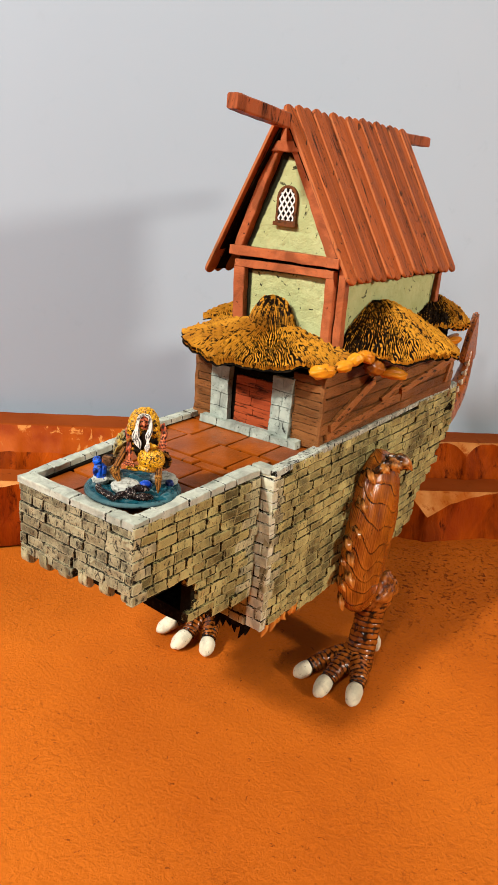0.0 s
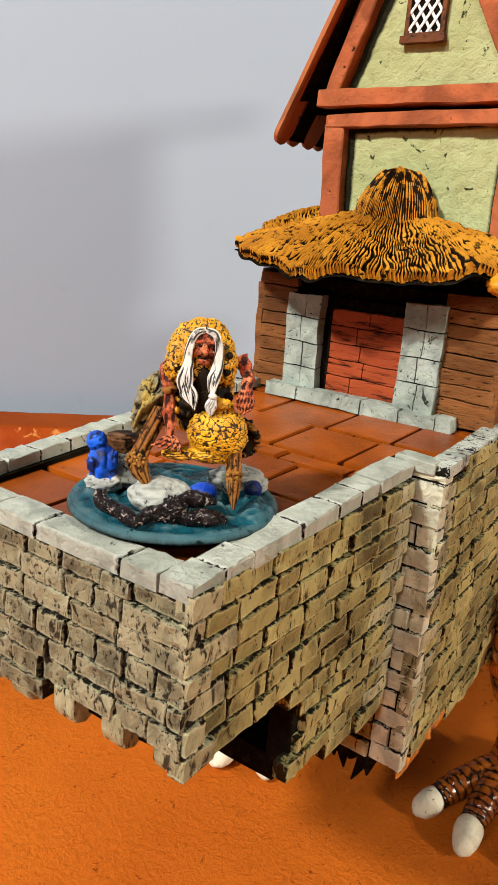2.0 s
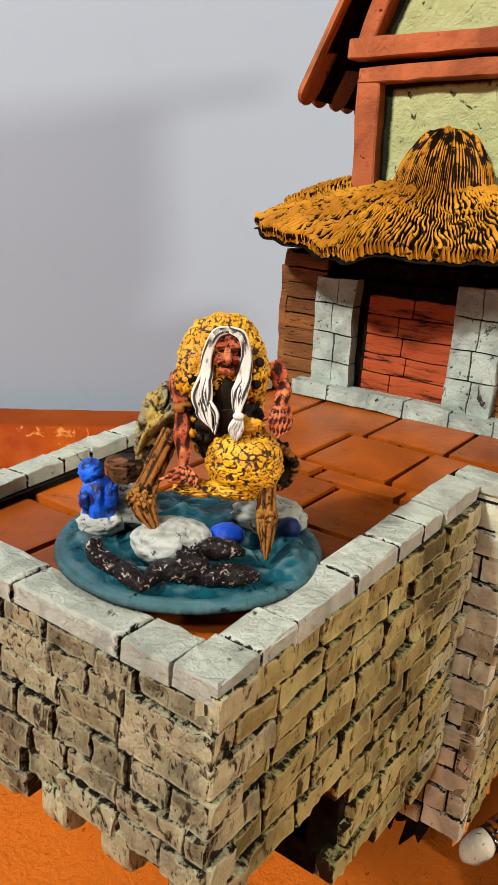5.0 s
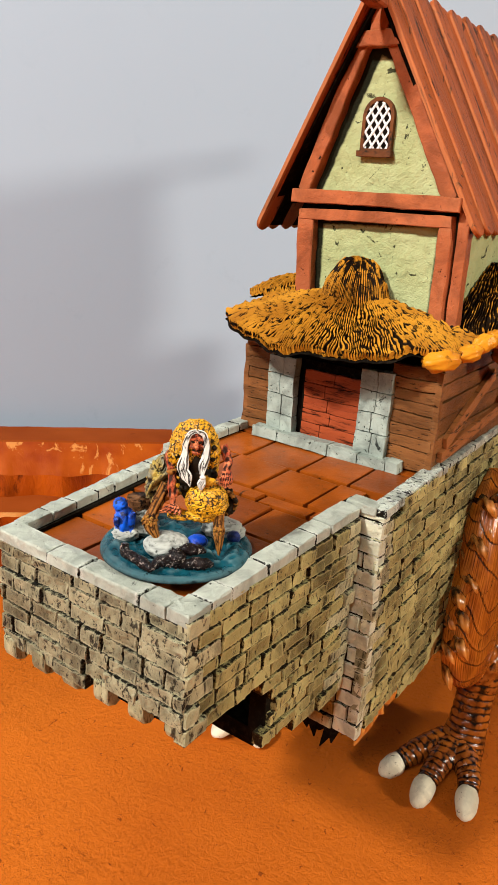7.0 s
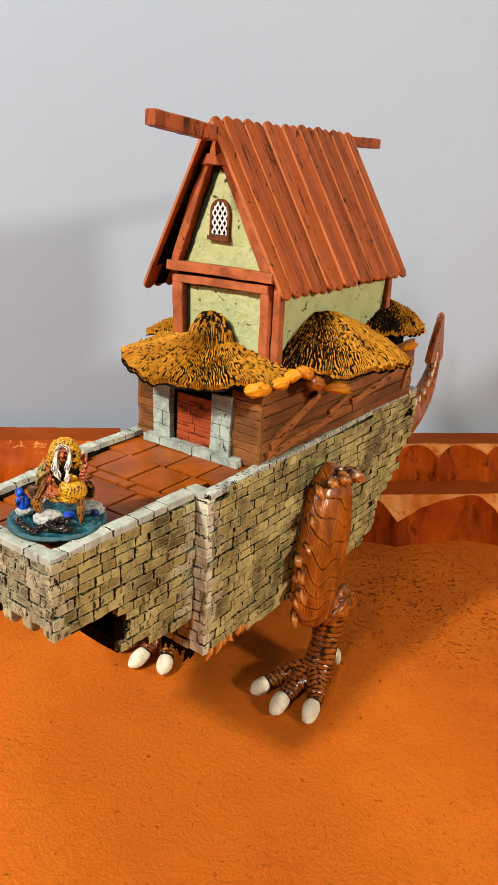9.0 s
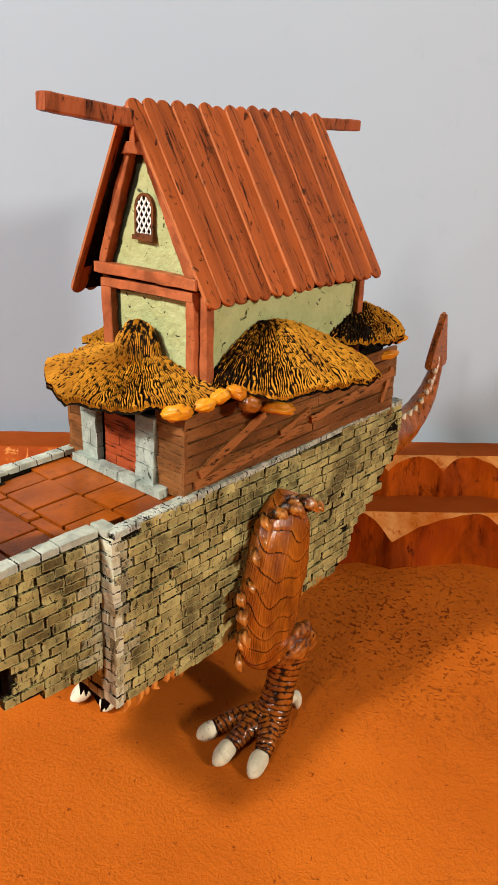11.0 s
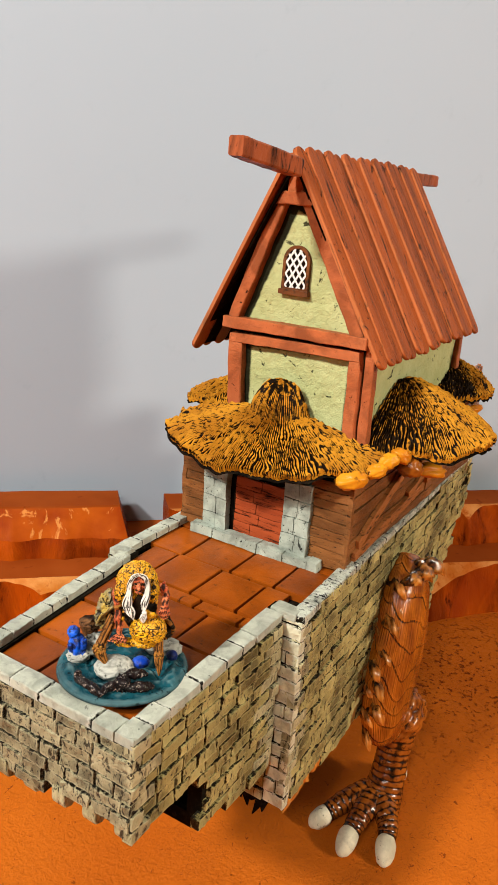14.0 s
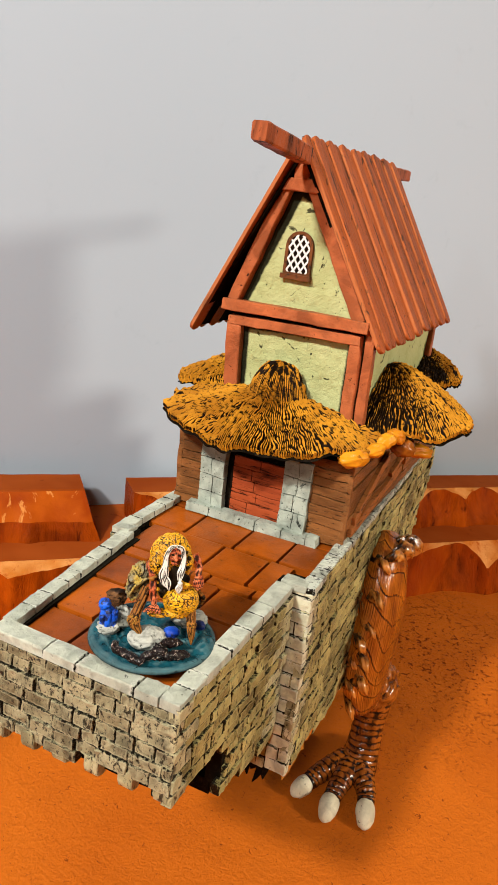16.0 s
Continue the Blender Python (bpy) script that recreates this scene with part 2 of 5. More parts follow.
# edge_color paints golden highlights onto the feather ridges, on top of the gloss
M["feather"] = painted("feather_paint", (0.50, 0.140, 0.009), (0.27, 0.058, 0.004), (0.012, 0.004, 0.001), 0.24, 420, 90, (0.31, 0.37), stretch=(1.3, 1.3, 0.5), edge=0.8, edge_color=(0.78, 0.34, 0.07), groove=0.03, bump=0.3, bump_dist=0.0008, attribute="wash", level=(0.62, 0.98), spec=0.7, stain=(45, 0.35))
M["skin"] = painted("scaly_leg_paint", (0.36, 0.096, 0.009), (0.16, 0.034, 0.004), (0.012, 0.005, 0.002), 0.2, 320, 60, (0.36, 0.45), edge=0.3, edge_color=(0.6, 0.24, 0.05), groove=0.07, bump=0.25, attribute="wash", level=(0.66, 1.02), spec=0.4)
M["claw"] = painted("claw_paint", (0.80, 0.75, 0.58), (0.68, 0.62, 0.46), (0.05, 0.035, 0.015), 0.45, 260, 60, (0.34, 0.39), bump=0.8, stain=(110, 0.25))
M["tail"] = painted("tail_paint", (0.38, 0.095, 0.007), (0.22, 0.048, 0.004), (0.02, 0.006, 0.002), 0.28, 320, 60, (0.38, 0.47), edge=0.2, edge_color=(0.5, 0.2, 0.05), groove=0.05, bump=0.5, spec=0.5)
M["frame"] = painted("brown_frame_paint", (0.16, 0.055, 0.018), (0.10, 0.033, 0.012), rough=0.5, grain=300, edge=0.15)
M["lattice"] = painted("white_lattice_paint", (0.82, 0.82, 0.80), (0.74, 0.74, 0.72), (0.3, 0.3, 0.3), 0.5, 300, 60, (0.22, 0.30))
M["ground"] = painted("orange_sand_paint", (0.60, 0.146, 0.012), (0.48, 0.105, 0.008), (0.20, 0.038, 0.004), 0.6, 300, 5, (0.29, 0.34), bump=1.0, bump_dist=0.0019, spec=0.04, lines=(120, 0.02, 14), scratch=(260, 0.335, 0.36, (1, 1, 1)))
def pitted(m, center, radius):
    """Small pits pressed into a patch of the sand paste, their shade put into the colour."""
    nt = m.node_tree
    b = nt.nodes["Principled BSDF"]
    old = b.inputs["Base Color"].links[0].from_socket
    gap = nt.nodes.new("ShaderNodeVectorMath")
    gap.operation = "DISTANCE"
    nt.links.new(position(nt), gap.inputs[0])
    gap.inputs[1].default_value = center
    ragged = nt.nodes.new("ShaderNodeMath")
    ragged.operation = "MULTIPLY_ADD"
    nt.links.new(noise_node(nt, 22, 4.0, 0.6, position(nt)), ragged.inputs[0])
    ragged.inputs[1].default_value = radius * 1.2
    nt.links.new(gap.outputs["Value"], ragged.inputs[2])
    reach = nt.nodes.new("ShaderNodeMapRange")
    nt.links.new(ragged.outputs[0], reach.inputs[0])
    reach.inputs[1].default_value, reach.inputs[2].default_value = radius * 0.8, radius * 1.7
    reach.inputs[3].default_value, reach.inputs[4].default_value = 1.0, 0.0
    # pit mask: darkens the paint as the shade inside each dent
    pits = ramp_node(nt, noise_node(nt, 310, 2.0, 0.5, position(nt), 0.2), [(0.35, (1, 1, 1)), (0.40, (0, 0, 0))])
    here = mix_node(nt, 1.0, pits, reach.outputs[0], "MULTIPLY")
    nt.links.new(mix_node(nt, here, old, (0.20, 0.034, 0.003)), b.inputs["Base Color"])
    dent = nt.nodes.new("ShaderNodeBump")
    dent.invert = True
    dent.inputs["Strength"].default_value = 1.0
    dent.inputs["Distance"].default_value = 0.0032
    nt.links.new(here, dent.inputs["Height"])
    nt.links.new(b.inputs["Normal"].links[0].from_socket, dent.inputs["Normal"])
    nt.links.new(dent.outputs[0], b.inputs["Normal"])


pitted(M["ground"], (0.076, 0.390, -0.012), 0.13)
M["rock"] = painted("red_rock_paint", (0.46, 0.080, 0.003), (0.24, 0.028, 0.002), (0.07, 0.008, 0.001), 0.42, 75, 20, (0.34, 0.46), stretch=(1, 1, 0.35), bump=0.8, bump_dist=0.003, spec=0.03, stain=(26, 0.55))
M["rock_rib"] = painted("ribbed_rock_paint", (0.46, 0.090, 0.005), (0.30, 0.042, 0.003), (0.66, 0.26, 0.06), 0.45, 45, 34, (0.18, 0.22), bump=0.5, bump_dist=0.0015, spec=0.06, scratch=(70, 0.36, 0.41, (1, 1, 0.10)))
M["rock_pale"] = painted("pale_ledge_paint", (0.74, 0.33, 0.10), (0.56, 0.17, 0.025), (0.44, 0.085, 0.008), 0.5, 110, 45, (0.34, 0.45), bump=0.8, bump_dist=0.002, spec=0.03, stain=(30, 0.35))
M["rock_top"] = painted("rock_top_paint", (0.36, 0.075, 0.012), (0.26, 0.046, 0.006), (0.16, 0.024, 0.004), 0.6, 60, 12, (0.28, 0.40), bump=0.3, spec=0.02)
M["cloth"] = painted("grey_backdrop_cloth", (0.362, 0.428, 0.508), (0.340, 0.405, 0.483), (0.327, 0.390, 0.467), 0.9, 40, 2.5, (0.25, 0.40), bump=0.05, spec=0.1)
# dark grey, to hold down bounce light from the unseen room
M["roomwall"] = painted("room_wall_paint", (0.12, 0.12, 0.117), (0.10, 0.10, 0.097), (0.09, 0.09, 0.09), 0.9, 30, 2, (0.2, 0.3), bump=0.05)
# pale edge_color paints crisp highlights on the raised ripples and rim
M["teal"] = painted("teal_water_paint", (0.008, 0.080, 0.108), (0.003, 0.030, 0.045), (0.002, 0.008, 0.011), 0.13, 260, 110, (0.34, 0.42), edge=0.8, edge_color=(0.22, 0.34, 0.34), bump=0.6, bump_dist=0.0016, spec=0.12, attribute="wash", level=(0.40, 0.75))
M["hide"] = painted("netted_hide_paint", (0.80, 0.42, 0.012), (0.50, 0.22, 0.007), (0.035, 0.014, 0.002), 0.28, 900, 260, (0.34, 0.42), bump=0.6, attribute="wash", level=(0.64, 0.98), spec=0.4)
M["hair"] = painted("white_hair_paint", (0.80, 0.79, 0.74), (0.64, 0.63, 0.58), (0.05, 0.045, 0.04), 0.42, 800, 120, (0.36, 0.44), stretch=(1, 1, 0.3), bump=1.0, attribute="wash", level=(0.42, 0.85))
M["flesh"] = painted("ruddy_paint", (0.70, 0.22, 0.09), (0.36, 0.045, 0.012), (0.03, 0.006, 0.003), 0.35, 1100, 420, (0.40, 0.48), bump=1.0, attribute="wash", level=(0.62, 0.98), spec=0.2)
M["bark"] = painted("stick_paint", (0.40, 0.17, 0.035), (0.22, 0.078, 0.015), (0.015, 0.006, 0.003), 0.42, 700, 190, (0.41, 0.50), stretch=(1, 1, 0.4), bump=1.0, attribute="wash", level=(0.45, 0.85))
M["darkcloth"] = painted("dark_cloth_paint", (0.010, 0.006, 0.003), (0.004, 0.003, 0.002), rough=0.4, grain=300, edge=0.04, edge_color=(0.22, 0.13, 0.04), groove=0.05)
M["pack"] = painted("gilded_pack_paint", (0.46, 0.32, 0.06), (0.22, 0.20, 0.13), (0.012, 0.008, 0.003), 0.38, 700, 200, (0.38, 0.47), bump=1.0, attribute="wash", level=(0.50, 0.86), spec=0.25)
M["gnarl"] = painted("gnarled_knee_paint", (0.52, 0.28, 0.05), (0.30, 0.13, 0.02), (0.015, 0.006, 0.002), 0.42, 900, 240, (0.38, 0.48), bump=1.0)
M["bone"] = painted("bone_paint", (0.50, 0.51, 0.46), (0.38, 0.39, 0.35), (0.02, 0.02, 0.018), 0.5, 520, 120, (0.35, 0.42), groove=0.06, bump=1.0)
# pale scratch flecks: dry-brushed silver, and glints of the gloss painted in
M["iron"] = painted("dark_metallic_paint", (0.010, 0.006, 0.006), (0.004, 0.003, 0.003), (0.34, 0.28, 0.25), 0.14, 420, 300, (0.16, 0.20), bump=0.6, bump_dist=0.0012, spec=0.22, scratch=(1000, 0.375, 0.405, (1, 1, 1)))
M["blue"] = painted("blue_paint", (0.004, 0.12, 0.78), (0.003, 0.035, 0.36), (0.004, 0.008, 0.05), 0.33, 420, 140, (0.40, 0.48), bump=1.0, spec=0.4, groove=0.06)

M["basket"] = painted("basket_paint", (0.22, 0.10, 0.04), (0.12, 0.05, 0.02), (0.012, 0.006, 0.003), 0.5, 500, 160, (0.40, 0.48), bump=1.0)
M["navy"] = painted("navy_paint", (0.004, 0.02, 0.16), (0.003, 0.01, 0.07), (0.002, 0.004, 0.02), 0.33, 420, 140, (0.38, 0.48), bump=1.0, spec=0.3)

# ---- mesh helpers; shapes are given in centimetres ----
PLACE = {}


def thing(name, label, category, loc=(0, 0, 0), group="", kind=""):
    ob = new(name)
    ob.empty_display_size = 0.01
    ob.location = [c * CM for c in loc]
    PLACE[ob.name] = Matrix.Translation(ob.location)
    return tagged(ob, label, category, group, kind)


def hang(ob, parent, m=None):
    m = m or Matrix()
    PLACE[ob.name] = m
    if parent is not None:
        ob.parent = parent
        ob.matrix_parent_inverse = PLACE[parent.name].inverted()
    ob.matrix_basis = m
    return ob


def mesh_of(name, verts, faces, mats, smooth=False, index=None):
    me = bpy.data.meshes.new(name)
    me.from_pydata([tuple(c * CM for c in v) for v in verts], [], faces)
    for k in mats if isinstance(mats, (list, tuple)) else [mats]:
        me.materials.append(M[k])
    if smooth:
        me.polygons.foreach_set("use_smooth", [True] * len(me.polygons))
    if index is not None:
        me.polygons.foreach_set("material_index", index)
    me.update()
    return me


def part(name, bm, mat, parent=None, label="", smooth=False):
    """Links a bmesh (or a (vertices, faces) pair) as one mesh object under a thing or a part."""
    if isinstance(bm, tuple):
        me = mesh_of(name, bm[0], bm[1], mat, smooth)
    else:
        bmesh.ops.recalc_face_normals(bm, faces=bm.faces)
        me = bpy.data.meshes.new(name)
        for v in bm.verts:
            v.co *= CM
        bm.to_mesh(me)
        bm.free()
        me.materials.append(M[mat])
        if smooth:
            me.polygons.foreach_set("use_smooth", [True] * len(me.polygons))
    ob = hang(new(name, me), parent)
    if label:
        tagged(ob, label)
    return ob


def washed(ob, values):
    """How clean each vertex is: 0 where the dark wash has run in, 1 on top."""
    values = list(values)
    at = ob.data.attributes.new("wash", "FLOAT", "POINT")
    at.data.foreach_set("value", values + [1.0] * (len(ob.data.vertices) - len(values)))
    return ob


def box(lo, hi, bevel=0.06, cuts=0, rough=0.0):
    """A box between two corners, edges rounded, surface a little uneven."""
    bm = bmesh.new()
    bmesh.ops.create_cube(bm, size=1.0)
    for v in bm.verts:
        v.co = Vector([lo[i] + (hi[i] - lo[i]) * (v.co[i] + 0.5) for i in range(3)])
    if cuts:
        bmesh.ops.subdivide_edges(bm, edges=bm.edges[:], cuts=cuts, use_grid_fill=True)
    elif bevel:
        bmesh.ops.bevel(bm, geom=bm.edges[:], offset=bevel, segments=2, affect="EDGES", profile=0.6)
    if rough:
        for v in bm.verts:
            n = noise.noise_vector(v.co * 0.9) + noise.noise_vector(v.co * 3.1) * 0.5
            v.co += n * rough
    return bm


def bar(a, b, w, h, up=(0, 0, 1), bevel=0.08, rough=0.03, cuts=5):
    """A rough squared timber from a to b, w wide and h high."""
    a, b, up = Vector(a), Vector(b), Vector(up)
    d = (b - a).normalized()
    side = d.cross(up).normalized()
    top = side.cross(d)
    verts, faces = [], []
    prof = [(-1, -1 + bevel), (-1 + bevel, -1), (1 - bevel, -1), (1, -1 + bevel), (1, 1 - bevel), (1 - bevel, 1), (-1 + bevel, 1), (-1, 1 - bevel)]
    steps = cuts + 2
    for i in range(steps):
        c = a.lerp(b, i / (steps - 1))
        s = 1 - (0.06 if i in (0, steps - 1) else 0)
        for x, y in prof:
            p = c + side * (x * w / 2 * s) + top * (y * h / 2 * s)
            p += noise.noise_vector(p * 1.1) * rough + noise.noise_vector(p * 4.0) * rough * 0.5
            verts.append(p)
    for i in range(steps - 1):
        for k in range(8):
            faces.append((i * 8 + k, (i + 1) * 8 + k, (i + 1) * 8 + (k + 1) % 8, i * 8 + (k + 1) % 8))
    faces.append(tuple(range(8)))
    faces.append(tuple((steps - 1) * 8 + k for k in range(7, -1, -1)))
    return verts, faces


def sheet(fn, nu, nv, closed_u=False):
    """A grid of points fn(u, v), u and v from 0 to 1."""
    verts = [fn(i / (nu if closed_u else nu - 1), j / (nv - 1)) for i in range(nu) for j in range(nv)]
    faces = []
    for i in range(nu if closed_u else nu - 1):
        for j in range(nv - 1):
            a, b = i * nv + j, ((i + 1) % nu) * nv + j
            faces.append((a, b, b + 1, a + 1))
    return verts, faces


def spline(points, u):
    """Catmull-Rom through points, u from 0 to 1."""
    n = len(points) - 1
    t = min(max(u, 0), 1) * n
    i = min(int(t), n - 1)
    t -= i
    p = [Vector(points[max(0, min(n, i + k))]) for k in (-1, 0, 1, 2)]
    return 0.5 * (2 * p[1] + (p[2] - p[0]) * t + (2 * p[0] - 5 * p[1] + 4 * p[2] - p[3]) * t * t + (3 * p[1] - p[0] - 3 * p[2] + p[3]) * t ** 3)


def tube(points, radii, sides=14, steps=30, ripple=None, flat=1.0, face=(1, 0, 0)):
    """A tapered round body along a smooth line; ripple(u, angle) scales its radius."""
    verts, faces = [], []
    for i in range(steps):
        u = i / (steps - 1)
        c = spline(points, u)
        d = (spline(points, min(1, u + 0.02)) - spline(points, max(0, u - 0.02))).normalized()
        s = d.cross(Vector(face))
        if s.length < 0.05:
            s = d.cross(Vector((0, 1, 0.3)))
        s.normalize()
        t = s.cross(d).normalized()
        r = spline([(x, 0, 0) for x in radii], u).x
        for k in range(sides):
            a = 2 * math.pi * k / sides
            q = r * (ripple(u, a) if ripple else 1)
            verts.append(c + s * (math.cos(a) * q) + t * (math.sin(a) * q * flat))
    for i in range(steps - 1):
        for k in range(sides):
            faces.append((i * sides + k, (i + 1) * sides + k, (i + 1) * sides + (k + 1) % sides, i * sides + (k + 1) % sides))
    faces.append(tuple(range(sides)))
    faces.append(tuple((steps - 1) * sides + k for k in range(sides - 1, -1, -1)))
    return verts, faces


def carved(p, freq):
    """0 in the grooves of a worn, netted surface, 1 on its ridges."""
    w = p + noise.noise_vector(p * freq * 0.6) * (0.5 / freq)
    a = abs(noise.noise(w * freq)) / 0.16
    b = abs(noise.noise(w * freq * 2.3 + Vector((7, 3, 1)))) / 0.20
    return min(1.0, a) * (0.35 + 0.65 * min(1.0, b))


def netted(piece, freq, depth):
    """Cuts a net of grooves into a rounded body; gives the body and how clean each vertex is."""
    verts, faces = piece
    mid = sum((Vector(v) for v in verts), Vector()) / len(verts)
    clean = [carved(Vector(v), freq) for v in verts]
    out = [Vector(v) - (Vector(v) - mid).normalized() * depth * (1 - c) for v, c in zip(verts, clean)]
    return (out, faces), clean


def lump(center, radii, turn=(0, 0, 0), rough=0.08, freq=1.2, rings=14, sides=20):
    """An uneven rounded body."""
    m = Euler([radians(a) for a in turn]).to_matrix()
    c = Vector(center)
    verts, faces = [c + m @ Vector((0, 0, -radii[2]))], []
    for i in range(1, rings):
        a = math.pi * i / rings
        for k in range(sides):
            b = 2 * math.pi * k / sides
            d = Vector((math.sin(a) * math.cos(b), math.sin(a) * math.sin(b), -math.cos(a)))
            q = 1 + noise.noise((d * 1.6 + c) * freq) * rough * 2 + noise.noise((d * 4 + c) * freq) * rough
            verts.append(c + m @ Vector([d[j] * radii[j] * q for j in range(3)]))
    verts.append(c + m @ Vector((0, 0, radii[2])))
    for k in range(sides):
        faces.append((0, 1 + (k + 1) % sides, 1 + k))
    for i in range(rings - 2):
        for k in range(sides):
            a = 1 + i * sides
            faces.append((a + k, a + (k + 1) % sides, a + sides + (k + 1) % sides, a + sides + k))
    z = 1 + (rings - 2) * sides
    for k in range(sides):
        faces.append((z + k, z + (k + 1) % sides, len(verts) - 1))
    return verts, faces


def joined(*pieces):
    verts, faces = [], []
    for v, f in pieces:
        n = len(verts)
        verts += list(v)
        faces += [tuple(i + n for i in q) for q in f]
    return verts, faces


def prism(outline, direction):
    """A plate: an outline of points pushed along a direction."""
    d = Vector(direction)
    n = len(outline)
    verts = [Vector(p) for p in outline] + [Vector(p) + d for p in outline]
    faces = [tuple(range(n)), tuple(range(2 * n - 1, n - 1, -1))]
    faces += [((k + 1) % n, k, n + k, n + (k + 1) % n) for k in range(n)]
    bm = bmesh.new()
    vs = [bm.verts.new(v) for v in verts]
    for q in faces:
        bm.faces.new([vs[i] for i in q])
    return bm


def inside(poly, x, y):
    hit = False
    for (x0, y0), (x1, y1) in zip(poly, poly[1:] + poly[:1]):
        if (y0 > y) != (y1 > y) and x < x0 + (y - y0) * (x1 - x0) / (y1 - y0):
            hit = not hit
    return hit


# ---- setting: ground, rock terraces, backdrop, room ----
def ground_z(x, y):
    k = min(max((y - 13) / 17, 0), 1)
    return -2.05 + 1.55 * k * k * (3 - 2 * k)


def ground_fn(u, v):
    x, y = -130 + 260 * u, -110 + 230 * v
    p = Vector((x, y, 0))
    return (x, y, ground_z(x, y) + noise.noise(p * 0.12) * 0.15 + noise.noise(p * 0.5) * 0.08 + noise.noise(p * 1.3) * 0.06)


tagged(part("ground", sheet(ground_fn, 391, 346), "ground", smooth=True), "orange painted textured sand board", "ground", kind="structure")

R2 = math.sqrt(0.5)


def hill(s, d, z):
    """Terrace coordinates: s along the row of hills, d away from the viewer."""
    return (R2 * (s - d), R2 * (s + d), z)


PIECE = {"rock": "rock_face", "rock_rib": "ribbed_face", "rock_pale": "pale_ledge", "rock_top": "flat_top"}


def terrace(name, label, s0, s1, rows, mats, steps=160, cusp=33.3, pitch=11.3, lean=0.73, back=1.5, drop=2.3, flare=0.0):
    """rows: profile of (d, z, how far it follows the cusps); mats: one for each strip between rows.
    At the cusps the face stands forward and its lip, row 3, dips; between them it leans back to the ledge."""
    z0, z1 = rows[0][1], max(r[1] for r in rows)
    verts = []
    for i in range(steps):
        s = s0 + (s1 - s0) * i / (steps - 1)
        turn = ((s - cusp) / pitch) % 1
        lobe = math.sin(math.pi / 2 * (turn / lean if turn < lean else (1 - turn) / (1 - lean))) ** 0.8
        for j, (d, z, f) in enumerate(rows):
            far = max(0.0, (s - s1 + 3) / 3) * flare * (1 - (z - z0) / (z1 - z0))
            p = Vector(hill(s + far, d + back * f * lobe, z))
            p += noise.noise_vector(p * 0.35) * 0.4 * min(f + 0.1, 1) + noise.noise_vector(p * 1.3) * 0.12 * min(f + 0.1, 1)
            if j == 3:
                p.z -= drop * (1 - lobe) * f * min(1.0, max(0.35, (s - 4) / 18))
            verts.append(p)
    n = len(rows)
    ob = thing(name, label, "rock terrace", hill((s0 + s1) / 2, rows[0][0] + 3, rows[0][1]))
    j = 0
    while j < n - 1:
        e = j
        while e < n - 1 and mats[e] == mats[j]:
            e += 1
        w = e - j + 1
        vs = [verts[i * n + k] for i in range(steps) for k in range(j, e + 1)]
        fs = [(i * w + k, (i + 1) * w + k, (i + 1) * w + k + 1, i * w + k + 1) for i in range(steps - 1) for k in range(w - 1)]
        if j == 0:
            for end, turn in ((0, 1), (steps - 1, -1)):
                m = len(vs)
                vs += [verts[end * n + k] for k in range(n)]
                fs.append(tuple(range(m, m + n))[::turn])
        part(PIECE[mats[j]], (vs, fs), mats[j], ob, smooth=mats[j] != "rock_top")
        j = e
    return ob


low = [(29.4, -1.6, 0.7), (29.5, 0.3, 0.8), (29.7, 1.2, 0.9), (30.0, 4.3, 1), (31.75, 4.35, 0), (34.0, 4.35, 0), (43.5, 4.4, 0), (43.5, -1.6, 0)]
terrace("rock_terrace", "carved foam rock terrace painted red-orange with pale ledge", -70, 75, low, ["rock", "rock", "rock", "rock_pale", "rock_top", "rock_top", "rock"], 520)
mesa = [(34.9, 4.1, 0.5), (35.0, 5.0, 0.5), (35.2, 5.8, 0.7), (35.5, 8.1, 0.9), (36.7, 8.1, 0), (36.8, 8.0, 0), (40.6, 8.0, 0), (40.6, 4.1, 0)]
mk = ["rock", "rock", "rock", "rock_pale", "rock_top", "rock_top", "rock"]
block = [(34.6, 4.0, 0.6), (34.75, 4.8, 0.6), (35.3, 5.9, 0.5), (36.2, 7.1, 0.0), (37.0, 8.2, 0), (37.2, 8.3, 0), (40.8, 8.3, 0), (40.8, 4.1, 0)]
bk = ["rock", "rock", "rock_rib", "rock_rib", "rock_top", "rock_top", "rock"]
terrace("rock_mesa", "flat-topped red rock mesa with pale ribs standing on the terrace", -70, 5.7, block, bk, 300, 1.0, 4.3, 0.5, 0.6, 0.0, 1.2)
terrace("rock_mesa", "long scalloped red rock mesa with pale upper edge", 10.0, 75, mesa, mk, 300, 39.3, 5.4, 0.48, 1.1, 1.4)


def cloth_fn(u, v):
    s, z = -170 + 340 * u, -76 + 250 * v
    return hill(s, 42.4 + noise.noise(Vector((s * 0.03, z * 0.01, 0))) * 0.7, z)


tagged(part("backdrop", sheet(cloth_fn, 90, 40), "cloth", smooth=True), "light grey hanging cloth backdrop with faint folds", "backdrop", kind="structure")
# unseen room shell, added to enclose the set and limit bounce light
for nm, lo, hi in (("wall_south", (-260, -230, -76), (260, -222, 180)), ("wall_east", (222, -222, -76), (230, 260, 180)), ("wall_west", (-260, -222, -76), (-252, 260, 180)),
                   ("wall_north", (-260, 260, -76), (260, 268, 180)), ("ceiling", (-260, -230, 180), (260, 268, 188)), ("floor", (-260, -230, -84), (260, 268, -76))):
    tagged(part(nm, box(lo, hi, 0), "roomwall"), "unseen dark grey room surface added around the set", nm.split("_")[0], kind="structure")

# ---- stone hull ----
def top_z(y):
    return 16.80 + 0.031 * y


